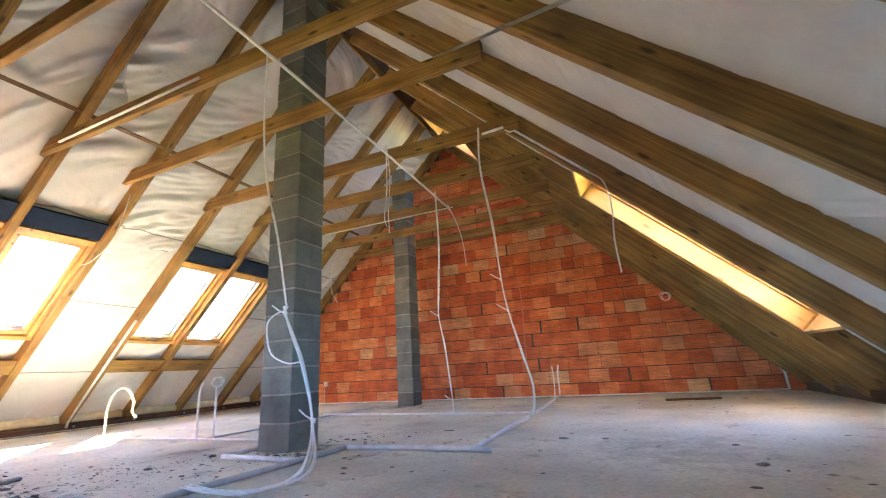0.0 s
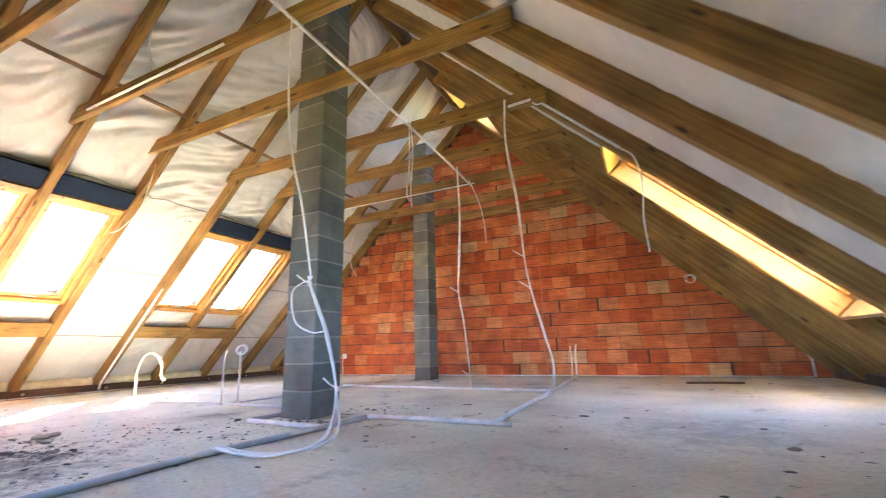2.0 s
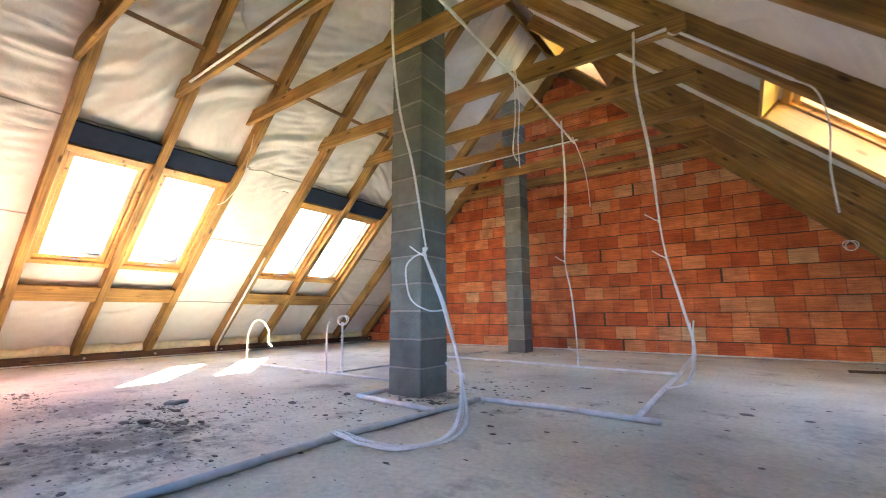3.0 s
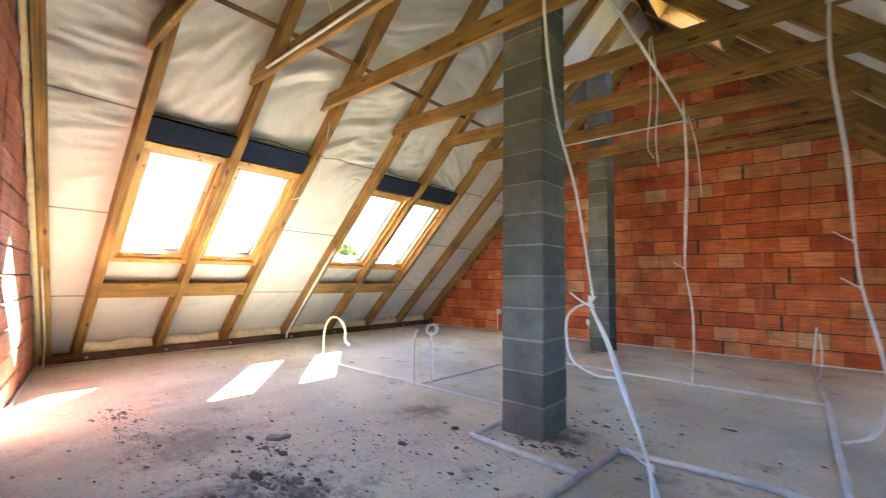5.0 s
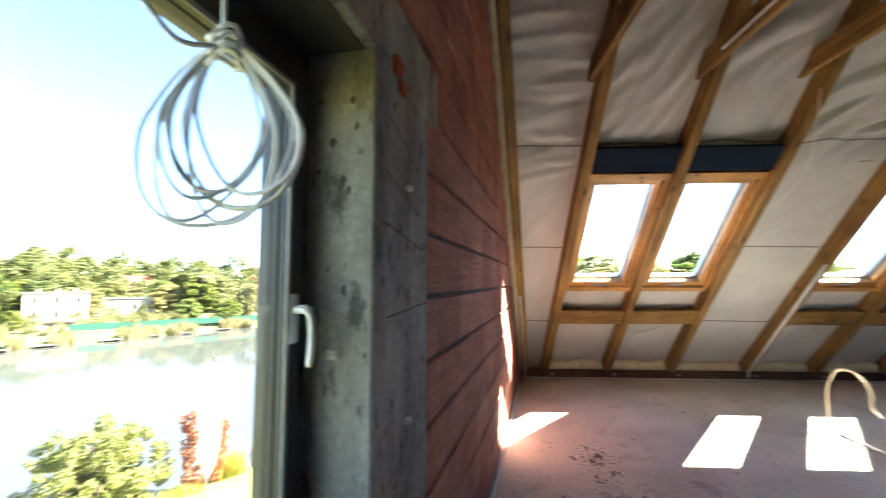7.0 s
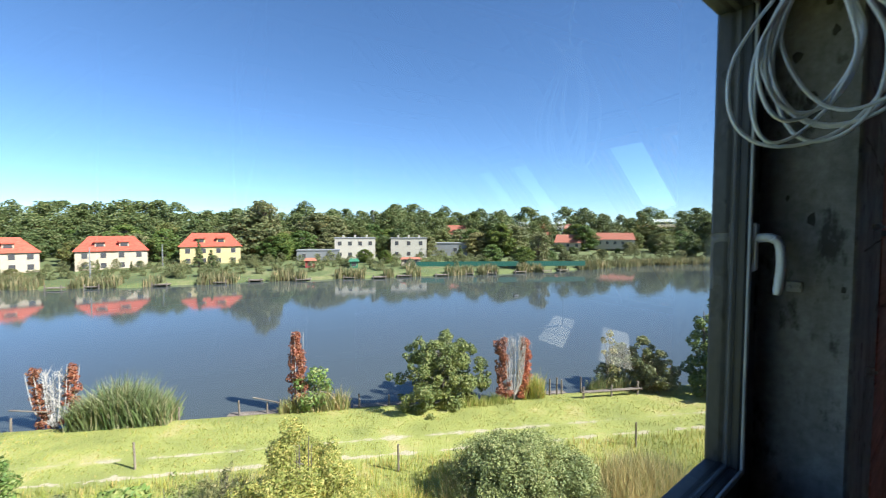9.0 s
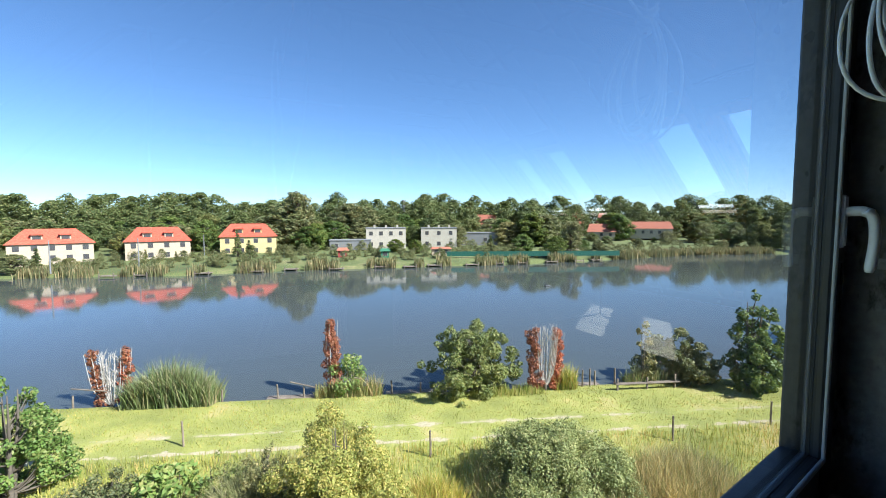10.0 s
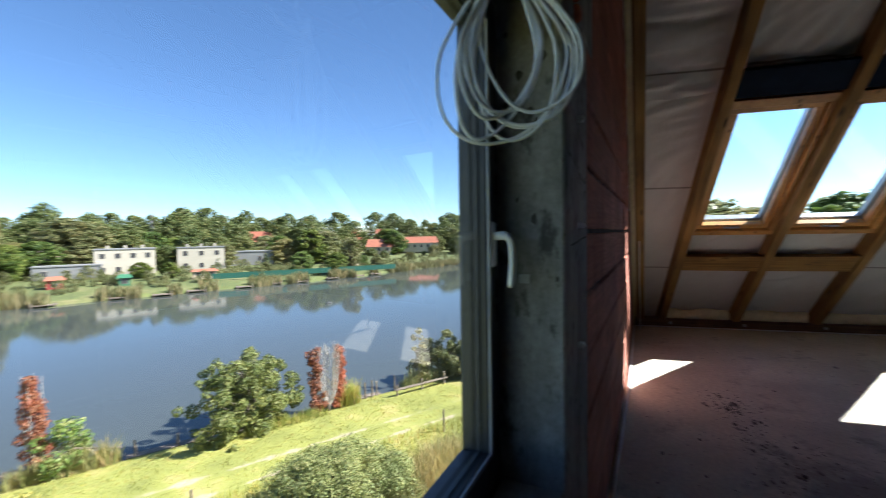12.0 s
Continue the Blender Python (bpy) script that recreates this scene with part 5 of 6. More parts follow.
def leaf_mesh(name, clumps, per, size, material, seed, flat=1.0):
    """Many small leaves gathered into clumps: (centre, radius) each."""
    rng = np.random.default_rng(seed)
    V, Fc, n = [], [], 0
    for c, r in clumps:
        k = max(6, int(per * r * r))
        d = rng.normal(size=(k, 3))
        d /= np.linalg.norm(d, axis=1)[:, None]
        p = np.array(c) + d * (r * rng.uniform(0.45, 1.0, (k, 1)) ** 0.6) * np.array((1, 1, flat))
        nrm = d + rng.normal(scale=0.7, size=(k, 3)) + np.array((0, 0, 0.4))
        nrm /= np.linalg.norm(nrm, axis=1)[:, None]
        t = np.cross(nrm, rng.normal(size=(k, 3)))
        t /= np.linalg.norm(t, axis=1)[:, None]
        b = np.cross(nrm, t)
        s = size * rng.uniform(0.6, 1.35, (k, 1))
        quad = np.stack([p - t * s, p + b * s * 0.55, p + t * s, p - b * s * 0.55], 1).reshape(-1, 3)
        V.append(quad)
        Fc.append(np.arange(4 * k).reshape(-1, 4) + n)
        n += 4 * k
    me = bpy.data.meshes.new(name)
    me.from_pydata(np.concatenate(V).tolist(), [], np.concatenate(Fc).tolist())
    me.materials.append(material)
    return me


def tree(name, place, height, width, material, label, category, seed, group="", bare=0.22, leaf=0.16, per=260, clumps=26, shape="round", trunk_r=None, trunks=1, clump=1.0, ragged=0.0, lobes=1):
    """A tapered trunk with limbs and a crown of leaf clumps with gaps."""
    rng = random.Random(seed)
    top = empty(name, place)
    cl, limbs = [], []
    # lobes of different height and reach give the crown an uneven outline
    lobe = [(0.0, 0.0, 1.0, 1.0)]
    for k in range(1, lobes):
        a, r = rng.uniform(0, 6.28), width * rng.uniform(0.2, 0.36)
        lobe.append((math.cos(a) * r, math.sin(a) * r, rng.uniform(0.5, 0.95), 0.6))
    if lobes > 1:
        lobe[0] = (0.0, 0.0, 1.0, 0.65)
    full_h, full_w = height, width
    for i in range(clumps):
        lx, ly, lh, lw = lobe[i % lobes]
        height, width = full_h * lh, full_w * lw
        t = rng.random()
        if shape == "round":
            z = height * (bare + (1 - bare) * t)
            k = math.sin(math.pi * min(1, 0.22 + 0.78 * t)) ** 0.7
        elif shape == "cone":
            z = height * (bare + (1 - bare) * t)
            k = 1.05 - t
        else:
            z = height * (bare + (1 - bare) * t)
            k = 0.75 + 0.25 * math.sin(math.pi * t)
        a = rng.uniform(0, 6.28)
        r = width / 2 * k * math.sqrt(rng.uniform(0.15, 1.0)) * 0.8
        rad = width * rng.uniform(0.1, 0.19) * (0.6 + 0.4 * k) * clump * (2.1 if lobes > 1 else 1)
        c = Vector((lx + math.cos(a) * r, ly + math.sin(a) * r, min(z, height - rad * 0.6)))
        if rng.random() < ragged:  # a spray that reaches out of the crown
            c = Vector((c.x * 1.12, c.y * 1.12, c.z + height * rng.uniform(0.0, 0.08)))
            rad *= 0.7
        cl.append((tuple(c), rad))
        if i % 2 == 0:
            limbs.append(c)
    height, width = full_h, full_w
    bm = bmesh.new()
    R = trunk_r or height * 0.022
    for k in range(trunks):
        ox, oy = (rng.uniform(-0.2, 0.2) * width * 0.5, rng.uniform(-0.2, 0.2) * width * 0.5) if trunks > 1 else (0, 0)
        pts = spline([(ox * 0.2, oy * 0.2, -0.15), (ox * 0.5 + rng.uniform(-0.03, 0.03) * height * 0.3, oy * 0.5, height * 0.3), (ox, oy, height * 0.6), (ox * 1.2, oy * 1.2, height * 0.88)], 3)
        tube(bm, pts, [R * (1 - 0.85 * i / (len(pts) - 1)) for i in range(len(pts))], 7)
    for c in limbs:
        z0 = max(height * 0.12, c.z - 0.35 * math.hypot(c.x, c.y) - height * 0.12)
        a = Vector((c.x * 0.06, c.y * 0.06, z0))
        tube(bm, spline([a, a.lerp(c, 0.5) + Vector((0, 0, -0.03 * height)), c], 3), [R * 0.4, R * 0.34, R * 0.3, R * 0.26, R * 0.2, R * 0.14, R * 0.1], 5)
    part("trunk", finish(bm), MAT["bark"], top, smooth=True)
    part("crown", leaf_mesh("crown", cl, per, leaf, material, seed), None, top)
    return tagged(top, label, category, group)


def ground_at(x, y):
    return ground_z(*uv(x, y))


def planted(name, x, y, *args, **kw):
    return tree(name, (x, y, ground_at(x, y) - 0.05), *args, **kw)


# near bank
planted("shrub", -1.3, -15.5, 4.9, 7.4, MAT["leaf_yellow"], "tall yellow-green shrub below the window", "shrub", 1, leaf=0.048, per=2600, clumps=170, bare=0.05, trunks=5, trunk_r=0.06, clump=0.36, ragged=0.15, lobes=5)
planted("tree", 8.4, -26.3, 5.9, 5.2, MAT["leaf_bright"], "bushy green tree at the lake meadow", "tree", 2, leaf=0.085, per=1000, clumps=150, bare=0.06, trunks=3, clump=0.38, ragged=0.25, lobes=5)
planted("shrub", 3.6, -20.5, 2.3, 3.2, MAT["leaf_bright"], "bright green broad-leaved shrub", "shrub", 3, leaf=0.13, per=520, clumps=24, bare=0.1, trunks=3, trunk_r=0.04)
planted("shrub", 6.4, -21.6, 1.8, 4.2, MAT["leaf_olive"], "dull olive bramble thicket in the meadow", "shrub", 4, leaf=0.06, per=1100, clumps=30, bare=0.05, trunks=3, trunk_r=0.03)
planted("tree", -15.9, -20.4, 5.5, 7.4, MAT["leaf_willow"], "dense green willow on the lake shore", "tree", 5, leaf=0.085, per=1150, clumps=190, bare=0.02, trunks=6, trunk_r=0.06, clump=0.33, ragged=0.2, lobes=6)
planted("shrub", -28.5, -10.5, 4.2, 6.0, MAT["leaf_olive"], "grey-green willow shrub on the shore", "shrub", 6, leaf=0.1, per=900, clumps=150, bare=0.03, trunks=5, trunk_r=0.05, clump=0.36, ragged=0.2, lobes=5)
planted("shrub", -26.1, -12.4, 4.9, 2.2, MAT["leaf_olive"], "slender drooping willow shrub on the shore", "shrub", 16, leaf=0.13, per=380, clumps=18, bare=0.1, trunks=2, trunk_r=0.05)
planted("tree", -30.6, -6.3, 7.2, 5.6, MAT["leaf"], "dark green tree by the lake", "tree", 7, leaf=0.12, per=750, clumps=150, bare=0.04, trunks=3, clump=0.38, ragged=0.2, lobes=5)
planted("tree", -8.9, -27.2, 3.4, 3.4, MAT["leaf_bright"], "light green bush behind a withered tree", "tree", 8, leaf=0.12, per=420, clumps=20, bare=0.05, trunks=3, trunk_r=0.04)

# overgrown strip below the window
for k, (x, y, h, w, mat, label) in enumerate((
    (5.2, -21.4, 2.5, 3.0, "leaf_olive", "dense olive bramble bush in tall grass"),
    (2.2, -19.3, 2.7, 2.8, "leaf_yellow", "leafy yellow-green bush in tall grass"),
    (0.8, -17.6, 3.1, 2.8, "leaf_olive", "dense olive bramble bush in tall grass"),
)):
    planted("bush", x, y, h, w, MAT[mat], label, "bush", 60 + k, "bushes below the window", leaf=0.06, per=1200, clumps=130, bare=0.02, trunks=4, trunk_r=0.03, clump=0.42, ragged=0.2, lobes=4)


def withered(x, y, height, columns, label, seed):
    """A dying columnar tree: upright bare stems with sleeves of red-brown leaves."""
    top = empty("withered_tree", (x, y, ground_at(x, y) - 0.05))
    rng = random.Random(seed)
    bm = bmesh.new()
    tube(bm, [(0, 0, -0.1), (0, 0, 0.4), (0, 0, 0.6)], [0.16, 0.13, 0.1], 8)
    part("trunk", finish(bm), MAT["bark"], top, smooth=True)
    for off, w, h, leafy in columns:
        bm = bmesh.new()
        for k in range(5 if leafy else 16):
            sx = off + rng.uniform(-0.5, 0.5) * w
            sy = rng.uniform(-0.3, 0.3)
            d = SHORE_U * sx + SHORE_V * sy
            tube(bm, spline([(0, 0, 0.3), d * 0.7 + Vector((0, 0, h * 0.35)), d + Vector((0, 0, h * rng.uniform(0.85, 1.02)))], 4), [0.04 - 0.003 * i for i in range(9)], 5)
            if not leafy:
                for q in range(13):
                    z = h * rng.uniform(0.35, 0.95)
                    a = d * min(1, z / h + 0.2) + Vector((0, 0, z))
                    tube(bm, [a, a + Vector((rng.uniform(-0.3, 0.3), rng.uniform(-0.3, 0.3), rng.uniform(0.25, 0.6)))], [0.018, 0.007], 4)
        part("stems", finish(bm), MAT["pale_twig"], top, "bare pale stems")
        if leafy:
            cl = []
            for i in range(int(h * 9)):
                t = i / (h * 9)
                d = SHORE_U * (off * (0.6 + 0.4 * t) + rng.uniform(-0.5, 0.5) * w * (1.1 - 0.5 * t))
                cl.append(((d.x, d.y + rng.uniform(-0.15, 0.15), 0.35 + t * (h - 0.4)), w * rng.uniform(0.2, 0.36)))
            part("leaves", leaf_mesh("leaves", cl, 1000, 0.09, MAT["leaf_red"], seed + int(off * 10)), None, top, "withered red-brown leaves")
    return tagged(top, label, "tree", "withered trees")


withered(3.6, -37.6, 4.6, ((-1.15, 0.75, 4.5, True), (0.0, 1.4, 4.1, False), (1.2, 0.8, 4.6, True)), "dying columnar tree, red leaves round bare stems", 31)
withered(-8.1, -27.8, 6.1, ((0.0, 1.0, 6.1, True),), "slim columnar tree with withered red leaves", 32)
withered(-19.5, -17.0, 4.8, ((-1.05, 0.85, 4.8, True), (0.0, 1.6, 4.9, False), (1.05, 0.8, 4.7, True)), "dying columnar tree, red leaves round bare stems", 33)


def reed_patch(u0, u1, v0, v1, n, h, seed, mat="reed", label="tall green reeds at the water's edge", water=True, width=0.05, name="reeds"):
    rng = random.Random(seed)
    P, H = [], []
    for _ in range(n):
        u, v = rng.uniform(u0, u1), rng.uniform(v0, v1)
        if n > 10000 and min(abs(v - 20.8) / 0.42, abs(v - 18.9) / 0.55) < 1 and rng.random() < 0.85:
            continue
        z = max(ground_z(u, v), WATER_Z - 0.3)
        P.append(tuple(spot(u, v, z)))
        swell = 1.0 if n > 10000 else 0.45 + 0.6 * math.sqrt(max(0.0, 1 - (2 * (u - u0) / (u1 - u0) - 1) ** 2))
        H.append(h * swell * rng.uniform(0.45, 1.1) * (0.7 + 0.75 * abs(noise.noise((u * 0.9, v * 0.9, seed)))))
    return blades(name, P, H, width, MAT[mat], label, name, seed, 0.35 if n > 10000 else 0.6)


ua, va = uv(0.8, -33.9)
reed_patch(ua - 3.0, ua + 2.8, 25.2, 27.4, 4200, 3.2, 41, width=0.075)
ub, vb = uv(-9.4, -27.2)
reed_patch(ub - 2.6, ub + 2.2, 25.8, 27.0, 900, 2.0, 42)
uc, vc = uv(-20.6, -16.2)
reed_patch(uc - 0.6, uc + 1.2, 25.2, 26.6, 500, 2.4, 43, "blade", "light green reeds beside a withered tree")
ud, vd = uv(-27.8, -9.9)
reed_patch(ud - 4.5, ud + 3.0, 25.6, 27.0, 1200, 2.2, 44)
ue, ve = uv(-16.0, -20.2)
reed_patch(ue - 1.5, ue + 4.5, 24.3, 25.9, 700, 0.8, 45, "blade", "grass tussocks under the willow", True, 0.04, "grass_tussocks")

# meadow: short grass, tall grass below the window, dry stalks
reed_patch(-40, 55, 14.0, 26.0, 60000, 0.13, 46, "blade", "short meadow grass", True, 0.035, "grass")
reed_patch(-26, 30, 10.0, 18.6, 20000, 0.6, 47, "blade", "long green grass below the window", True, 0.03, "long_grass")


def tussock(x, y, r, n, h, mat, label, seed, name="tall_grass"):
    rng = random.Random(seed)
    P, H = [], []
    for _ in range(n):
        a, k = rng.uniform(0, 6.28), math.sqrt(rng.random())
        px, py = x + math.cos(a) * k * r, y + math.sin(a) * k * r
        P.append((px, py, ground_at(px, py)))
        H.append(h * (1.15 - 0.5 * k * k) * rng.uniform(0.6, 1.1))
    return blades(name, P, H, 0.028, MAT[mat], label, "tall grass", seed, 0.6)


tussock(-8.7, -9.9, 3.8, 9000, 1.9, "reed", "mound of tall grey-green grass", 51)
planted("shrub", -8.7, -9.9, 2.9, 8.6, MAT["leaf_grey"], "low spreading grey-green willow shrub", "shrub", 57, leaf=0.052, per=1500, clumps=190, bare=0.02, trunks=6, trunk_r=0.03, clump=0.5, ragged=0.12)
tussock(-11.6, -5.6, 2.8, 4200, 2.1, "dry_blade", "dry straw-coloured tall grass", 52)
tussock(-13.8, -5.8, 2.2, 1500, 1.7, "dry_blade", "dry straw-coloured tall grass", 56)
tussock(1.2, -17.8, 2.0, 4600, 2.3, "dry_blade", "dry pale grass among the shrubs", 53)
tussock(4.9, -19.3, 2.4, 3200, 1.5, "dry_blade", "dry pale grass among the shrubs", 54)
tussock(-3.8, -12.8, 1.6, 2400, 1.6, "blade", "fresh green tall grass", 55)
blades("flowers", [(3.3 + 0.9 * math.sin(i * 2.4) * (i % 7) / 7, -19.2 + 0.6 * math.cos(i * 1.7) * (i % 5) / 5, ground_at(3.3, -19.2) + 0.9) for i in range(160)], [0.16] * 160, 0.12, MAT["flower"], "yellow flower heads among the grass", "flowers", 9, 0.8)


# ---- posts, jetty and bench on the near shore ----
def post(u, v, h, r=0.07, name="wooden_post", label="weathered wooden post at the water's edge", tilt=0.0, group="shore posts"):
    bm = bmesh.new()
    tube(bm, [(0, 0, -0.3), (0, 0, h * 0.5), (tilt, 0, h)], [r, r * 0.95, r * 0.85], 7)
    ob = part(name, finish(bm), MAT["post"], matrix=Matrix.Translation(spot(u, v, ground_z(u, v))))
    return tagged(ob, label, "post", group)


for x, y in ((-2.4, -33.0), (-5.3, -30.5), (-11.5, -25.2), (-13.1, -23.8), (-14.6, -22.6), (5.6, -38.6), (-0.5, -34.0), (-6.6, -29.2), (-7.2, -28.6), (-22.2, -15.4), (-22.6, -15.0), (-23.0, -14.8), (-24.3, -13.8)):
    u, v = uv(x, y)
    post(u, min(v, 26.4), 1.15 + 0.25 * math.sin(x * 3), tilt=0.04 * math.sin(x))
for x, y in ((1.74, -26.93), (-7.11, -16.34), (-17.83, -7.83), (-24.0, -4.2)):
    u, v = uv(x, y)
    post(u, v, 1.45, 0.06, "fence_post", "thin wooden fence post in the meadow", 0.03, "fence posts")


def rail(name, p, q, r, label, sag=0.0):
    bm = bmesh.new()
    p, q = Vector(p), Vector(q)
    tube(bm, spline([p, (p + q) / 2 + Vector((0, 0, -sag)), q], 4), r, 6)
    return tagged(part(name, finish(bm), MAT["post"]), label, "rail", "shore rails")


u1, v1 = uv(-6.6, -29.2)
rail("wooden_rail", spot(u1 - 0.9, 26.3, -10.1), spot(u1 + 0.9, 26.3, -10.6), 0.05, "crooked wooden rail at the water's edge")
u1, v1 = uv(-10.2, -26.3)
for i in range(4):
    post(u1 - 0.9 + i * 0.6, 26.3, 1.1 - 0.15 * i, 0.04, "paling", "short leaning paling by the shore", 0.05, "palings")
rail("wooden_rail", spot(u1 - 1.0, 26.28, -9.95), spot(u1 + 1.1, 26.28, -10.55), 0.04, "crooked wooden rail at the water's edge")
u1, v1 = uv(5.6, -38.6)
rail("wooden_rail", spot(u1 - 0.1, 26.4, -10.0), spot(u1 + 2.4, 26.4, -10.3), 0.045, "crooked wooden rail at the water's edge")


def bench():
    u0, v0 = uv(-24.9, -11.8)
    top = empty("bench", spot(u0, 24.6, ground_z(u0, 24.6)))
    for k in (-2.3, 0.0, 2.2):
        bm = bmesh.new()
        c = SHORE_U * k
        obox(bm, c + Vector((0, 0, 0.35)), (SHORE_U, SHORE_V, (0, 0, 1)), (0.06, 0.06, 0.55 if k < 2 else 0.7))
        part("leg", finish(bm, 0.01), MAT["post"], top)
    bm = bmesh.new()
    obox(bm, Vector((0, 0, 0.5)), (SHORE_U, SHORE_V, (0, 0, 1)), (2.5, 0.16, 0.035))
    part("seat", finish(bm, 0.01), MAT["post"], top)
    return tagged(top, "long plain wooden bench near the shore", "bench")


bench()
# plank edging along the bank
for ua_, ub_ in ((-16.0, -9.5), (-7.5, -3.0), (3.2, 9.0), (22.0, 26.0)):
    bm = bmesh.new()
    obox(bm, spot((ua_ + ub_) / 2, 26.62, -11.36), (SHORE_U, SHORE_V, (0, 0, 1)), ((ub_ - ua_) / 2, 0.3, 0.05))
    tagged(part("plank_edging", finish(bm, 0.01), MAT["post"]), "grey plank edging along the lake bank", "edging", "plank edgings")
bm = bmesh.new()
tube(bm, [spot(u_, v_, WATER_Z + 0.05) for u_, v_ in ((21.5, 74), (22.1, 74.2), (22.6, 74.1))], [0.2, 0.34, 0.12], 8)
tagged(part("float", finish(bm), MAT["bird"]), "small dark float on the water", "float")


# ---- far shore ----
HOUSE_VIEWS = []


def house(name, a, b, base, top_z, depth, roof_share, wall, roof_mat, label, windows=(5, 2), hip=0.25, dormers=0, flat=False, chimneys=0, category="house", group=""):
    """A house whose front runs from a to b (seen from the lake), with storeys of windows and its roof."""
    a, b = Vector((*a, base)), Vector((*b, base))
    x = (b - a).normalized()
    y = Vector((-x.y, x.x, 0))
    mid = (a + b) / 2
    if y.dot(mid) < 0:
        y = -y
    L = (b - a).length
    ends = sorted(math.atan2(p.y + 0.87, p.x - 7.42) for p in (a, b))
    if top_z > -1.9:
        HOUSE_VIEWS.append((ends[0] - 0.004, ends[1] + 0.004, mid.length))
    root = empty(name, mid)
    m = Matrix((x, y, Vector((0, 0, 1)))).transposed().to_4x4()
    root.matrix_world = Matrix.Translation(mid) @ m
    H = top_z - base
    hw = H * (1 - roof_share)

    def put(nm, bm, mat, lab="", parent=root):
        return part(nm, bm, mat, parent, lab)

    bm = bmesh.new()
    box(bm, (-L / 2, 0, -1.0), (L / 2, depth, hw))
    put("wall", finish(bm), wall)
    if flat:
        bm = bmesh.new()
        box(bm, (-L / 2 - 0.2, -0.2, hw + 0.002), (L / 2 + 0.2, depth + 0.2, hw + 0.3))
        put("roof", finish(bm), MAT["plaster_grey"])
        hr = 0.3
    else:
        e, hr = 0.5, H - hw
        bm = bmesh.new()
        vs = [bm.verts.new(v) for v in ((-L / 2 - e, -e, hw - 0.1), (L / 2 + e, -e, hw - 0.1), (L / 2 + e, depth + e, hw - 0.1), (-L / 2 - e, depth + e, hw - 0.1), (-L / 2 + hip * L, depth / 2, hw + hr), (L / 2 - hip * L, depth / 2, hw + hr))]
        for f in ((0, 1, 5, 4), (2, 3, 4, 5), (1, 2, 5), (3, 0, 4), (3, 2, 1, 0)):
            bm.faces.new([vs[i] for i in f])
        put("roof", finish(bm), roof_mat)
    nx, ny = windows
    for j in range(ny):
        for i in range(nx):
            cx = -L / 2 + L * (i + 0.5) / nx
            cz = hw * (j + 0.55) / ny
            w, h = min(0.62, L / nx * 0.28), min(0.7, hw / ny * 0.26)
            bm = bmesh.new()
            box(bm, (cx - w - 0.06, -0.05, cz - h - 0.06), (cx + w + 0.06, 0.1, cz + h + 0.06))
            win = put("window", finish(bm), MAT["plaster_white"])
            bm = bmesh.new()
            box(bm, (cx - w, -0.075, cz - h), (cx + w, 0.0, cz + h))
            put("pane", finish(bm), MAT["dark_pane"], parent=win)
    for k in range(dormers):
        cx = -L / 2 + L * (k + 1) / (dormers + 1)
        bm = bmesh.new()
        box(bm, (cx - 1.1, depth * 0.12, hw + hr * 0.22), (cx + 1.1, depth * 0.45, hw + hr * 0.58))
        dm = put("dormer", finish(bm), wall)
        bm = bmesh.new()
        box(bm, (cx - 0.8, depth * 0.12 - 0.06, hw + hr * 0.28), (cx + 0.8, depth * 0.14, hw + hr * 0.52))
        put("pane", finish(bm), MAT["dark_pane"], parent=dm)
        bm = bmesh.new()
        box(bm, (cx - 1.3, depth * 0.08, hw + hr * 0.58 + 0.01), (cx + 1.3, depth * 0.5, hw + hr * 0.66))
        put("dormer_roof", finish(bm), roof_mat)
    for k in range(chimneys):
        cx = -L / 2 + L * (k + 0.7) / (chimneys + 0.4)
        bm = bmesh.new()
        box(bm, (cx - 0.35, depth * 0.35, hw), (cx + 0.35, depth * 0.35 + 0.7, hw + hr + 0.9))
        put("roof_chimney", finish(bm), MAT["plaster_white"] if flat else MAT["roof_dull"])
    return tagged(root, label, category, group)


G1 = "red-roofed apartment houses"
house("house", (10.6, -151), (-6.2, -150.3), -9.6, -0.6, 11, 0.42, MAT["plaster_cream"], MAT["roof_red"], "long cream house with a red hipped roof", (5, 2), 0.2, 2, group=G1)
house("house", (-12.4, -145.5), (-27.8, -142.6), -9.8, -0.4, 11, 0.42, MAT["plaster_cream"], MAT["roof_red"], "cream house with a red hipped roof and dormers", (4, 2), 0.18, 2, group=G1)
house("house", (-35.3, -140.5), (-50.5, -134.9), -9.6, 0.4, 11, 0.4, MAT["plaster_yellow"], MAT["roof_red"], "yellow house with a red hipped roof and dormers", (4, 2), 0.18, 2, group=G1)
G2 = "flat-roofed houses"
house("house", (-71.0, -146.1), (-80.0, -140.8), -9.6, -1.8, 9, 0.05, MAT["plaster_cream"], MAT["roof_red"], "cream cubic house with a flat roof", (2, 2), flat=True, chimneys=2, group=G2)
house("house", (-79.1, -125.9), (-90.3, -117.3), -9.4, -1.2, 9, 0.05, MAT["plaster_white"], MAT["roof_red"], "white cubic house with a flat roof", (4, 2), flat=True, chimneys=3, group=G2)
house("house", (-96.5, -115.9), (-105.9, -106.7), -9.4, -1.3, 9, 0.05, MAT["plaster_white"], MAT["roof_red"], "white cubic house with a flat roof", (3, 2), flat=True, chimneys=3, group=G2)
house("garage", (-111.2, -115.6), (-123.5, -101.3), -9.2, -3.6, 8, 0.05, MAT["plaster_grey"], MAT["roof_red"], "low grey garage block", (2, 1), flat=True)
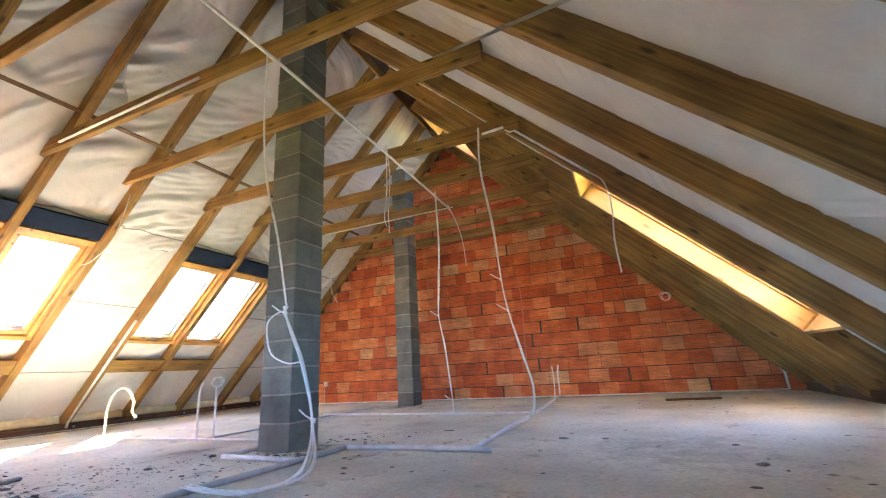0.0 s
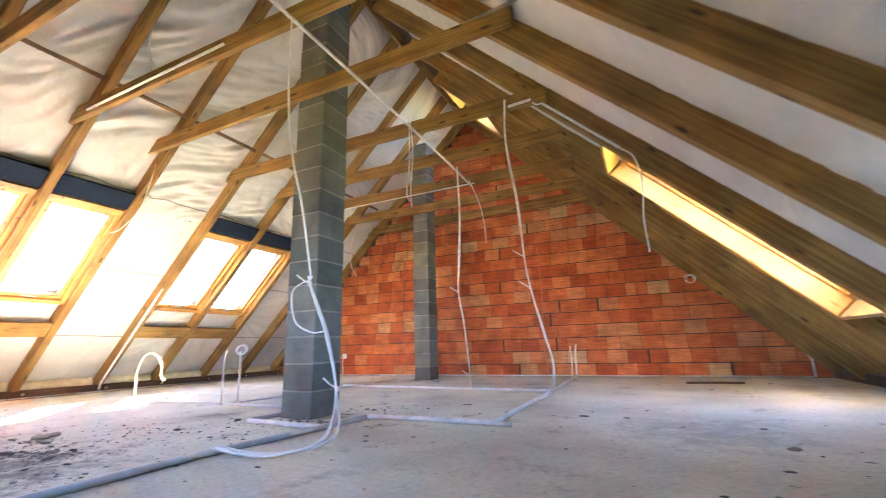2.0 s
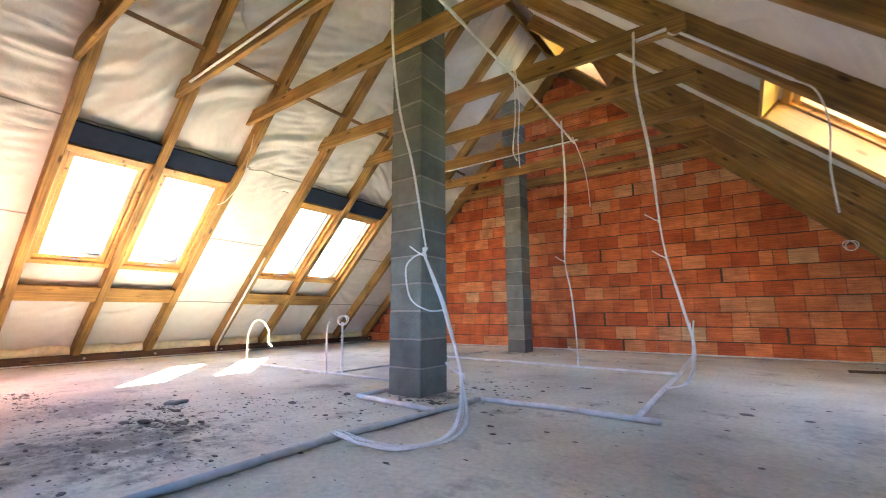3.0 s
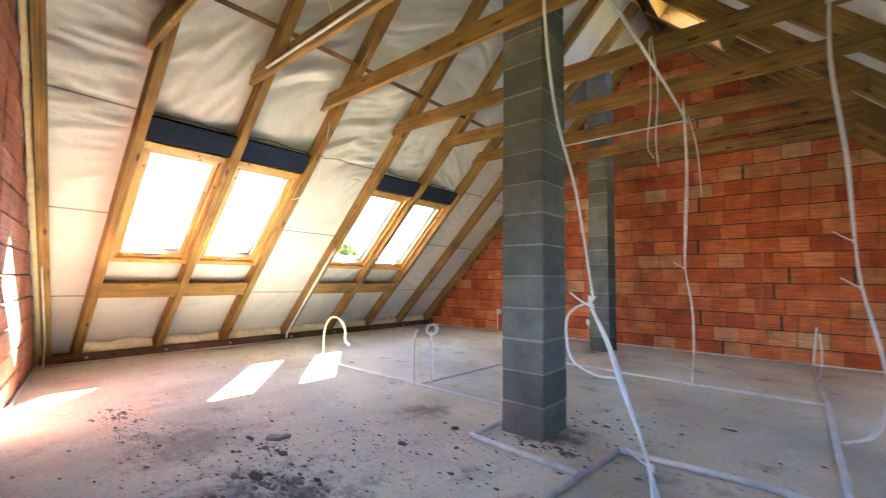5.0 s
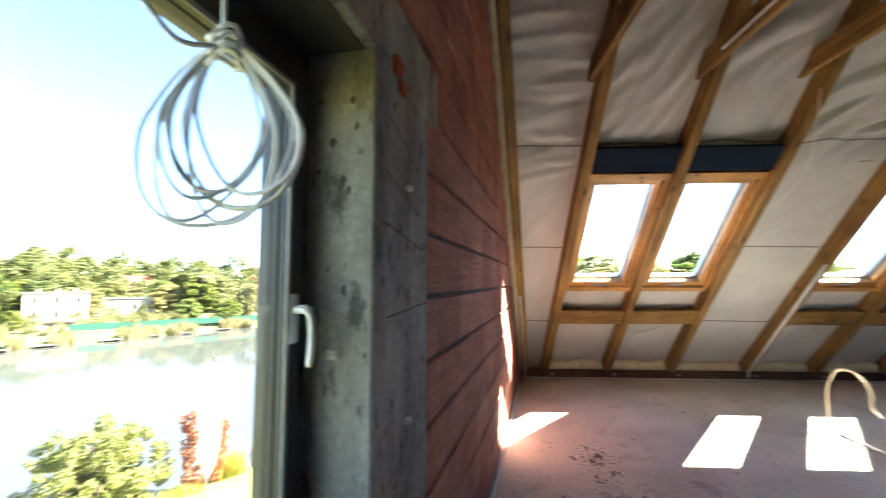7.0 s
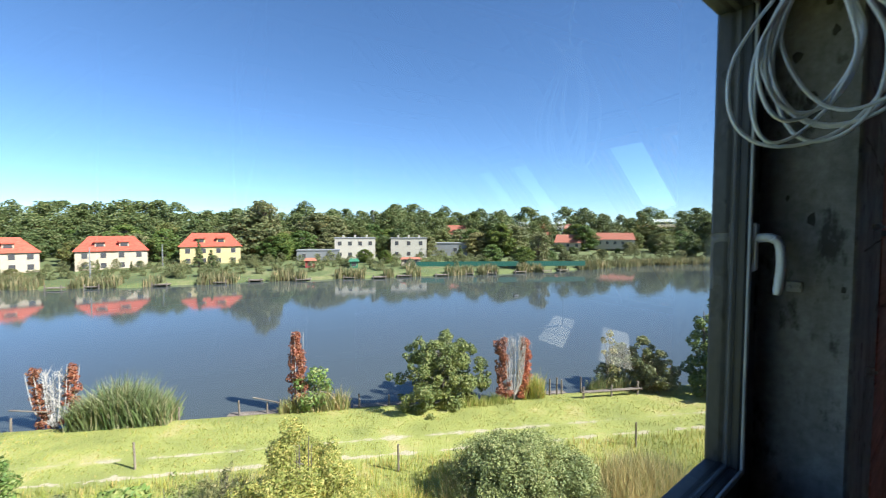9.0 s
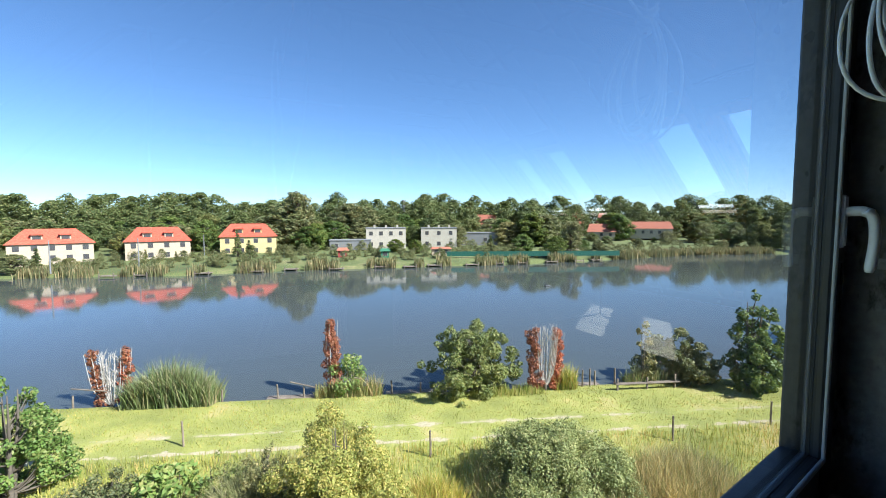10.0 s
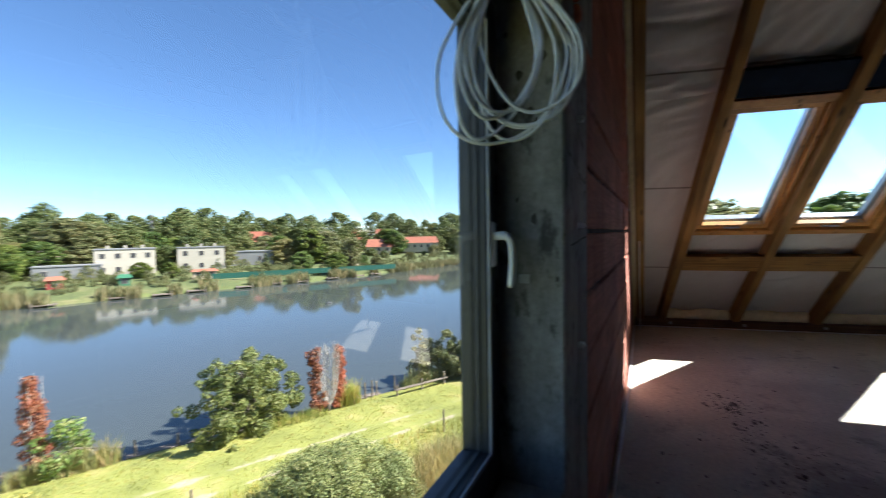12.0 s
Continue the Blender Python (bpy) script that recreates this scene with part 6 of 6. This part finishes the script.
house("garage", (-66.6, -129.5), (-77.5, -121.0), -9.4, -5.4, 6, 0.05, MAT["plaster_grey"], MAT["roof_red"], "low grey garage block", (3, 1), flat=True)
G3 = "villas in the trees"
house("villa", (-144.1, -131.3), (-151.6, -122.2), -8.6, 3.8, 9, 0.5, MAT["plaster_cream"], MAT["roof_dull"], "pale villa with a steep red roof", (3, 2), 0.12, 1, group=G3)
house("villa", (-187.7, -140.7), (-192.1, -134.2), -6.0, 4.1, 8, 0.5, MAT["plaster_cream"], MAT["roof_dull"], "pale villa with a steep red roof", (2, 2), 0.12, 0, group=G3)
house("villa", (-203.0, -114.8), (-207.6, -107.0), -7.5, 4.8, 8, 0.5, MAT["plaster_cream"], MAT["roof_dull"], "pale villa with a steep red roof", (3, 2), 0.12, 1, group=G3)
house("villa", (-210.4, -101.6), (-214.6, -92.4), -6.8, 4.7, 8, 0.5, MAT["plaster_cream"], MAT["roof_dull"], "pale villa with a steep red roof", (3, 2), 0.12, 1, group=G3)
house("barn", (-181.6, -92.4), (-186.5, -81.5), -7.4, -0.7, 9, 0.55, MAT["plaster_cream"], MAT["roof_dull"], "low barn with a dull red roof", (3, 1), 0.05)
house("barn", (-197.0, -82.1), (-204.2, -62.4), -6.8, 0.2, 9, 0.45, MAT["plaster_white"], MAT["roof_dull"], "long barn with a dull red roof", (6, 1), 0.03)
house("shed", (-59.5, -112.4), (-61.8, -110.9), -9.9, -6.9, 2.2, 0.25, MAT["red_paint"], MAT["roof_dull"], "small red garden shed", (1, 1), 0.05, category="shed", group="garden sheds")
house("shed", (-69.0, -103.6), (-70.9, -102.2), -10.0, -7.2, 2.2, 0.25, MAT["green_paint"], MAT["green_paint"], "small green garden shed", (1, 1), 0.05, category="shed", group="garden sheds")
house("shed", (-84.0, -97.0), (-88.5, -93.2), -9.8, -7.2, 2.5, 0.2, MAT["plaster_cream"], MAT["roof_dull"], "small pale garden shed", (2, 1), 0.05, category="shed", group="garden sheds")
house("greenhouse", (-115.5, -71.2), (-118.5, -65.2), -9.9, -8.0, 2.5, 0.2, MAT["green_paint"], MAT["plaster_white"], "low garden shelter with a pale roof", (2, 1), 0.05, category="shelter")
bm = bmesh.new()
for i in range(24):
    p, q = Vector((-84 - i * 1.6, -90.5 + i * 1.55, -9.6)), Vector((-84 - (i + 1) * 1.6, -90.5 + (i + 1) * 1.55, -9.6))
    obox(bm, (p + q) / 2 + Vector((0, 0, 0.6)), ((q - p).normalized(), Vector((0.7, 0.72, 0)), (0, 0, 1)), ((q - p).length / 2, 0.03, 0.75))
tagged(part("garden_fence", finish(bm), MAT["green_net"]), "long green garden fence across the lake", "fence")
bm = bmesh.new()
tube(bm, [(-125.6, -160.8, -8), (-125.6, -160.8, 11.2)], [1.0, 0.7], 8)
tagged(part("factory_chimney", finish(bm), MAT["plaster_grey"]), "distant dark factory chimney above the woods", "chimney")
for x, y in ((-31.0, -141.0), (-13.0, -130.0), (3.5, -128.0)):
    bm = bmesh.new()
    tube(bm, [(x, y, -10.2), (x, y, -2.8)], [0.16, 0.11], 6)
    tagged(part("lamp_post", finish(bm), MAT["plaster_grey"]), "pale concrete pole on the far shore", "pole", "far poles")


# jetties and reeds of the far shore
def jetty(u, w):
    f = far_shore(u)
    top = empty("jetty", spot(u, f - 0.6, WATER_Z))
    bm = bmesh.new()
    obox(bm, Vector((0, 0, 0.45)), (SHORE_U, SHORE_V, (0, 0, 1)), (w / 2, 1.0, 0.08))
    part("deck", finish(bm), MAT["post"], top)
    for s in (-1, 1):
        bm = bmesh.new()
        obox(bm, SHORE_U * s * (w / 2 - 0.2) - SHORE_V * 0.9, (SHORE_U, SHORE_V, (0, 0, 1)), (0.09, 0.09, 1.1))
        part("post", finish(bm), MAT["post"], top)
    return tagged(top, "small wooden fishing jetty among reeds", "jetty", "jetties")


for u in (-74, -66, -52, -43, -33, -24, -12, -5, 4, 13, 21, 30, 38, 47, 55):
    jetty(u + 1.3 * math.sin(u), 3.2 + 0.8 * math.sin(u * 2.0))
rng_r = random.Random(61)
P, H = [], []
for _ in range(17000):
    u = rng_r.uniform(-115, 130)
    if noise.noise((u * 0.13, 3, 1)) < -0.02 and u < 70:
        continue
    v = far_shore(u) + rng_r.uniform(-1.3, 2.6)
    P.append(tuple(spot(u, v, max(ground_z(u, v), WATER_Z - 0.2))))
    H.append(rng_r.uniform(1.6, 3.0) * (0.8 + 0.5 * abs(noise.noise((u * 0.4, 1, 5)))))
blades("far_reeds", P, H, 0.22, MAT["far_reed"], "belt of grey-green reeds along the far shore", "reeds", 62, 0.2)


# woods behind: a few crown shapes, each tree a thing of its own
def woods():
    rng = random.Random(77)
    kinds = []
    for k, (mat, shape, w) in enumerate((("leaf_far", "round", 9.5), ("leaf_far", "round", 11.0), ("leaf_olive", "round", 10.0), ("leaf", "round", 9.0), ("leaf_olive", "tall", 7.5), ("leaf_far", "cone", 5.0))):
        kinds.append(tree("tree", (0, 0, -60 - 30 * k), 14.0, w, MAT[mat], ("leafy dark green tree of the far woods", "broad dark green tree of the far woods", "olive green tree of the far woods", "green tree of the far woods", "tall slim olive tree of the far woods", "dark conifer among the far houses")[k], "tree", 80 + k, "trees of the far woods", leaf=0.27, per=100, clumps=100, shape=shape, bare=0.1, clump=0.72, ragged=0.03))
    eye = Vector((7.42, -0.87, 0))
    used = [False] * len(kinds)

    def open_tree(ang, dist, height):
        """Trees that would stand before a house grow low."""
        for lo, hi, d in HOUSE_VIEWS:
            if lo < ang < hi and dist < d:
                return dist, height * (0.3 if d > 175 else 0.26)
        return dist, height

    def put(kind, ang, dist, height):
        p = eye + Vector((math.cos(ang), math.sin(ang), 0)) * dist
        s = height / 14.0
        m = Matrix.Translation((p.x, p.y, ground_at(p.x, p.y) - 0.3)) @ Matrix.Rotation(rng.uniform(0, 6.28), 4, "Z") @ Matrix.Diagonal((s * rng.uniform(1.1, 1.65), s * rng.uniform(1.1, 1.65), s, 1))
        if used[kind]:
            copy_thing(kinds[kind], m)
        else:
            kinds[kind].matrix_world = m
            used[kind] = True

    base = math.atan2(-1.409, -1.413)  # straight out over the lake
    def shore_distance(ang):
        d = 60.0
        while d < 260:
            p = eye + Vector((math.cos(ang), math.sin(ang), 0)) * d
            u, v = uv(p.x, p.y)
            if v > far_shore(u):
                return d
            d += 2.0
        return 200.0

    # the two nearer rows stand as single trees
    for back, n, h in ((50, 50, 12.0), (70, 66, 15.0)):
        for i in range(n):
            a = base + radians(60 - 118 * (i + rng.uniform(-0.4, 0.4)) / (n - 1))
            put(rng.choice((0, 1, 2, 3, 0, 1, 2)), a, *open_tree(a, shore_distance(a) + back + rng.uniform(-9, 9), h * rng.uniform(0.75, 1.15)))

    def mass(name, label, category, spots, mat, step=1):
        """Crowns too many to count, grown together into one mass."""
        crowns = []
        for k in (0, 1, 2):
            c = [ch for ch in kinds[k].children if ch.name.startswith("crown")][0]
            me = c.data
            local = c.matrix_parent_inverse @ c.matrix_basis
            co = np.empty(len(me.vertices) * 3)
            me.vertices.foreach_get("co", co)
            co = co.reshape(-1, 3) @ np.array(local.to_3x3()).T + np.array(local.translation)
            crowns.append((co, [tuple(p.vertices) for p in me.polygons]))
        verts, faces, count = [], [], 0
        for ang, dist, height in spots:
            co, fs = crowns[rng.randrange(3)]
            p = eye + Vector((math.cos(ang), math.sin(ang), 0)) * dist
            s, t = height / 14.0, rng.uniform(0, 6.28)
            w = s * rng.uniform(1.2, 1.75)
            turn = np.array(((math.cos(t) * w, -math.sin(t) * w, 0), (math.sin(t) * w, math.cos(t) * w, 0), (0, 0, s)))
            verts.append(co @ turn.T + np.array((p.x, p.y, ground_at(p.x, p.y) - 0.3)))
            faces.extend(tuple(v + count for v in f) for f in fs[::step])
            count += len(co)
        me = bpy.data.meshes.new(name)
        me.from_pydata(np.concatenate(verts), [], faces)
        me.materials.append(MAT[mat])
        tagged(new(name, me), label, category, "", "stuff")

    rows = []
    for back, n, h in ((92, 72, 18.0), (118, 72, 20.5)):
        for i in range(n):
            a = base + radians(60 - 118 * (i + rng.uniform(-0.4, 0.4)) / (n - 1))
            rows.append((a, *open_tree(a, shore_distance(a) + back + rng.uniform(-9, 9), h * rng.uniform(0.75, 1.15))))
    mass("far_woods", "dark green woods on the far hillside", "woods", rows, "leaf_far", 2)
    rows = []
    for i in range(210):
        a = base + radians(52 - 102 * (i + rng.uniform(-0.5, 0.5)) / 209)
        rows.append((a, shore_distance(a) + rng.uniform(4, 34), rng.uniform(1.6, 4.0)))
    mass("far_bushes", "green garden bushes behind the reeds of the far shore", "bushes", rows, "leaf_olive", 3)

    def bearing(px):
        return base - math.atan((px - 784) / 741.0)

    for px, dist, h, kind in ((508, 160, 22.5, 2), (530, 158, 20, 4), (620, 180, 23.5, 2), (640, 178, 22, 2), (560, 150, 12.5, 3), (545, 148, 11, 3), (420, 138, 8.5, 5), (440, 136, 9.0, 5), (62, 140, 9.5, 5), (256, 138, 6.5, 5), (310, 138, 5, 5), (868, 150, 9, 5), (940, 165, 17, 3), (960, 168, 18, 2), (985, 135, 9.5, 3), (1010, 140, 8, 4), (925, 140, 9, 3), (700, 140, 6, 3), (735, 138, 6, 3), (1080, 220, 17, 3), (1095, 215, 16, 3), (1240, 215, 12, 0), (1300, 212, 12, 0), (1345, 208, 12, 1), (1390, 205, 12, 0), (1440, 205, 12, 0), (1180, 205, 8, 2), (1060, 150, 6.5, 2), (1030, 155, 6, 3), (655, 145, 5.5, 5), (120, 135, 5, 2), (20, 138, 7, 2), (360, 165, 9, 3), (215, 160, 9, 0), (1130, 185, 5, 2), (1280, 200, 5, 2)):
        put(kind, bearing(px), dist, h)
    # tall trees on the near side, seen through the roof windows
    for deg, dist, h, kind in ((158, 52, 20.5, 2), (163, 58, 22.5, 2), (167, 62, 21.5, 3), (172, 60, 19, 2), (151, 55, 20, 3), (143, 60, 20, 0), (134, 70, 20, 2), (126, 75, 20, 1)):
        put(kind, radians(deg), dist, h)


woods()


# ---- bricks of the gables ----
def far_bricks():
    rng = random.Random(8)
    course, length = 0.254, 0.377
    meshes = {}

    def brick_mesh(L, pale):
        key = round(L, 2), pale
        if key not in meshes:
            bm = bmesh.new()
            box(bm, (0, 0, 0), (key[0] - 0.01, 0.05, course - 0.016))
            meshes[key] = mesh_of(finish(bm, 0.004), "clay_block", MAT["brick_pale" if pale else "brick"])
        return meshes[key]

    rest, n, z, row = bmesh.new(), 0, 0.004, 0
    while z < 5.9:
        lo, hi = max(-0.4, z + course - 0.45), min(12.4, 12.45 - z - course)
        x = lo - rng.uniform(0, length)
        while x < hi:
            L = length if rng.random() < 0.86 else rng.choice((0.19, 0.25, 0.3))
            a, b = max(x, lo), min(x + L, hi)
            pale = rng.random() < (0.62 if 2.6 < z < 3.1 and a > 5.2 or 2.0 < z < 2.9 and a < 4.6 else 0.07)
            if b - a > 0.05:
                dy, dz = rng.uniform(-0.006, 0.004), rng.uniform(-0.002, 0.002)
                if n < 300 and 3.6 < a < 10.6 and z < 4.2 and L == length:
                    part("brick", brick_mesh(b - a - (0.03 if rng.random() < 0.07 else 0), pale), None, wall_far, matrix=Matrix.Translation((a, FAR_Y + dy, z + dz)))
                    n += 1
                else:
                    box(rest, (a, FAR_Y + dy, z + dz), (b - 0.01, FAR_Y + 0.05 + dy, z + course - 0.016 + dz))
            x += L
        z += course
        row += 1
    tagged(part("brickwork", finish(rest), MAT["brick_rest"], wall_far), kind="stuff")


def near_bricks():
    rng = random.Random(4)
    course, length = 0.254, 0.43
    meshes = {}
    z, row = 0.006, 0
    while z < 5.7:
        lo, hi = max(-0.05, z + course - 0.36), min(12.0, 12.1 - z - course)
        x = lo + (-0.2 if row % 2 else 0.0)
        while x < hi:
            for a, b in ((max(x, lo), min(x + length, hi)),):
                spans = [(a, b)]
                if z + course > 0.0 and z < WZ1 + 0.27:
                    spans = [(a, min(b, 5.455)), (max(a, 8.32 if z > WZ1 - 0.1 else WX1 + 0.02), b)]
                if z < WZ0 - course:
                    spans = [(a, min(b, 5.455)), (max(a, 5.87), b)]
                for p, q in spans:
                    if q - p < 0.06:
                        continue
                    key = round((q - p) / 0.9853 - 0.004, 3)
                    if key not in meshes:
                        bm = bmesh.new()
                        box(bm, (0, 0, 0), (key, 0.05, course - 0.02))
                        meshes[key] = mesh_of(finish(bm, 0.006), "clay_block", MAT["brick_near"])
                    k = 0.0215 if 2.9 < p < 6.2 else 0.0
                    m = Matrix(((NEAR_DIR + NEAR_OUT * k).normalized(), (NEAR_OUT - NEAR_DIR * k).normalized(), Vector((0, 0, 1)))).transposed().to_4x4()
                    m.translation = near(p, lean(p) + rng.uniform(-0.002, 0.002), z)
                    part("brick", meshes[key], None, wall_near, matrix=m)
            x += length
        z += course
        row += 1


far_bricks()
near_bricks()
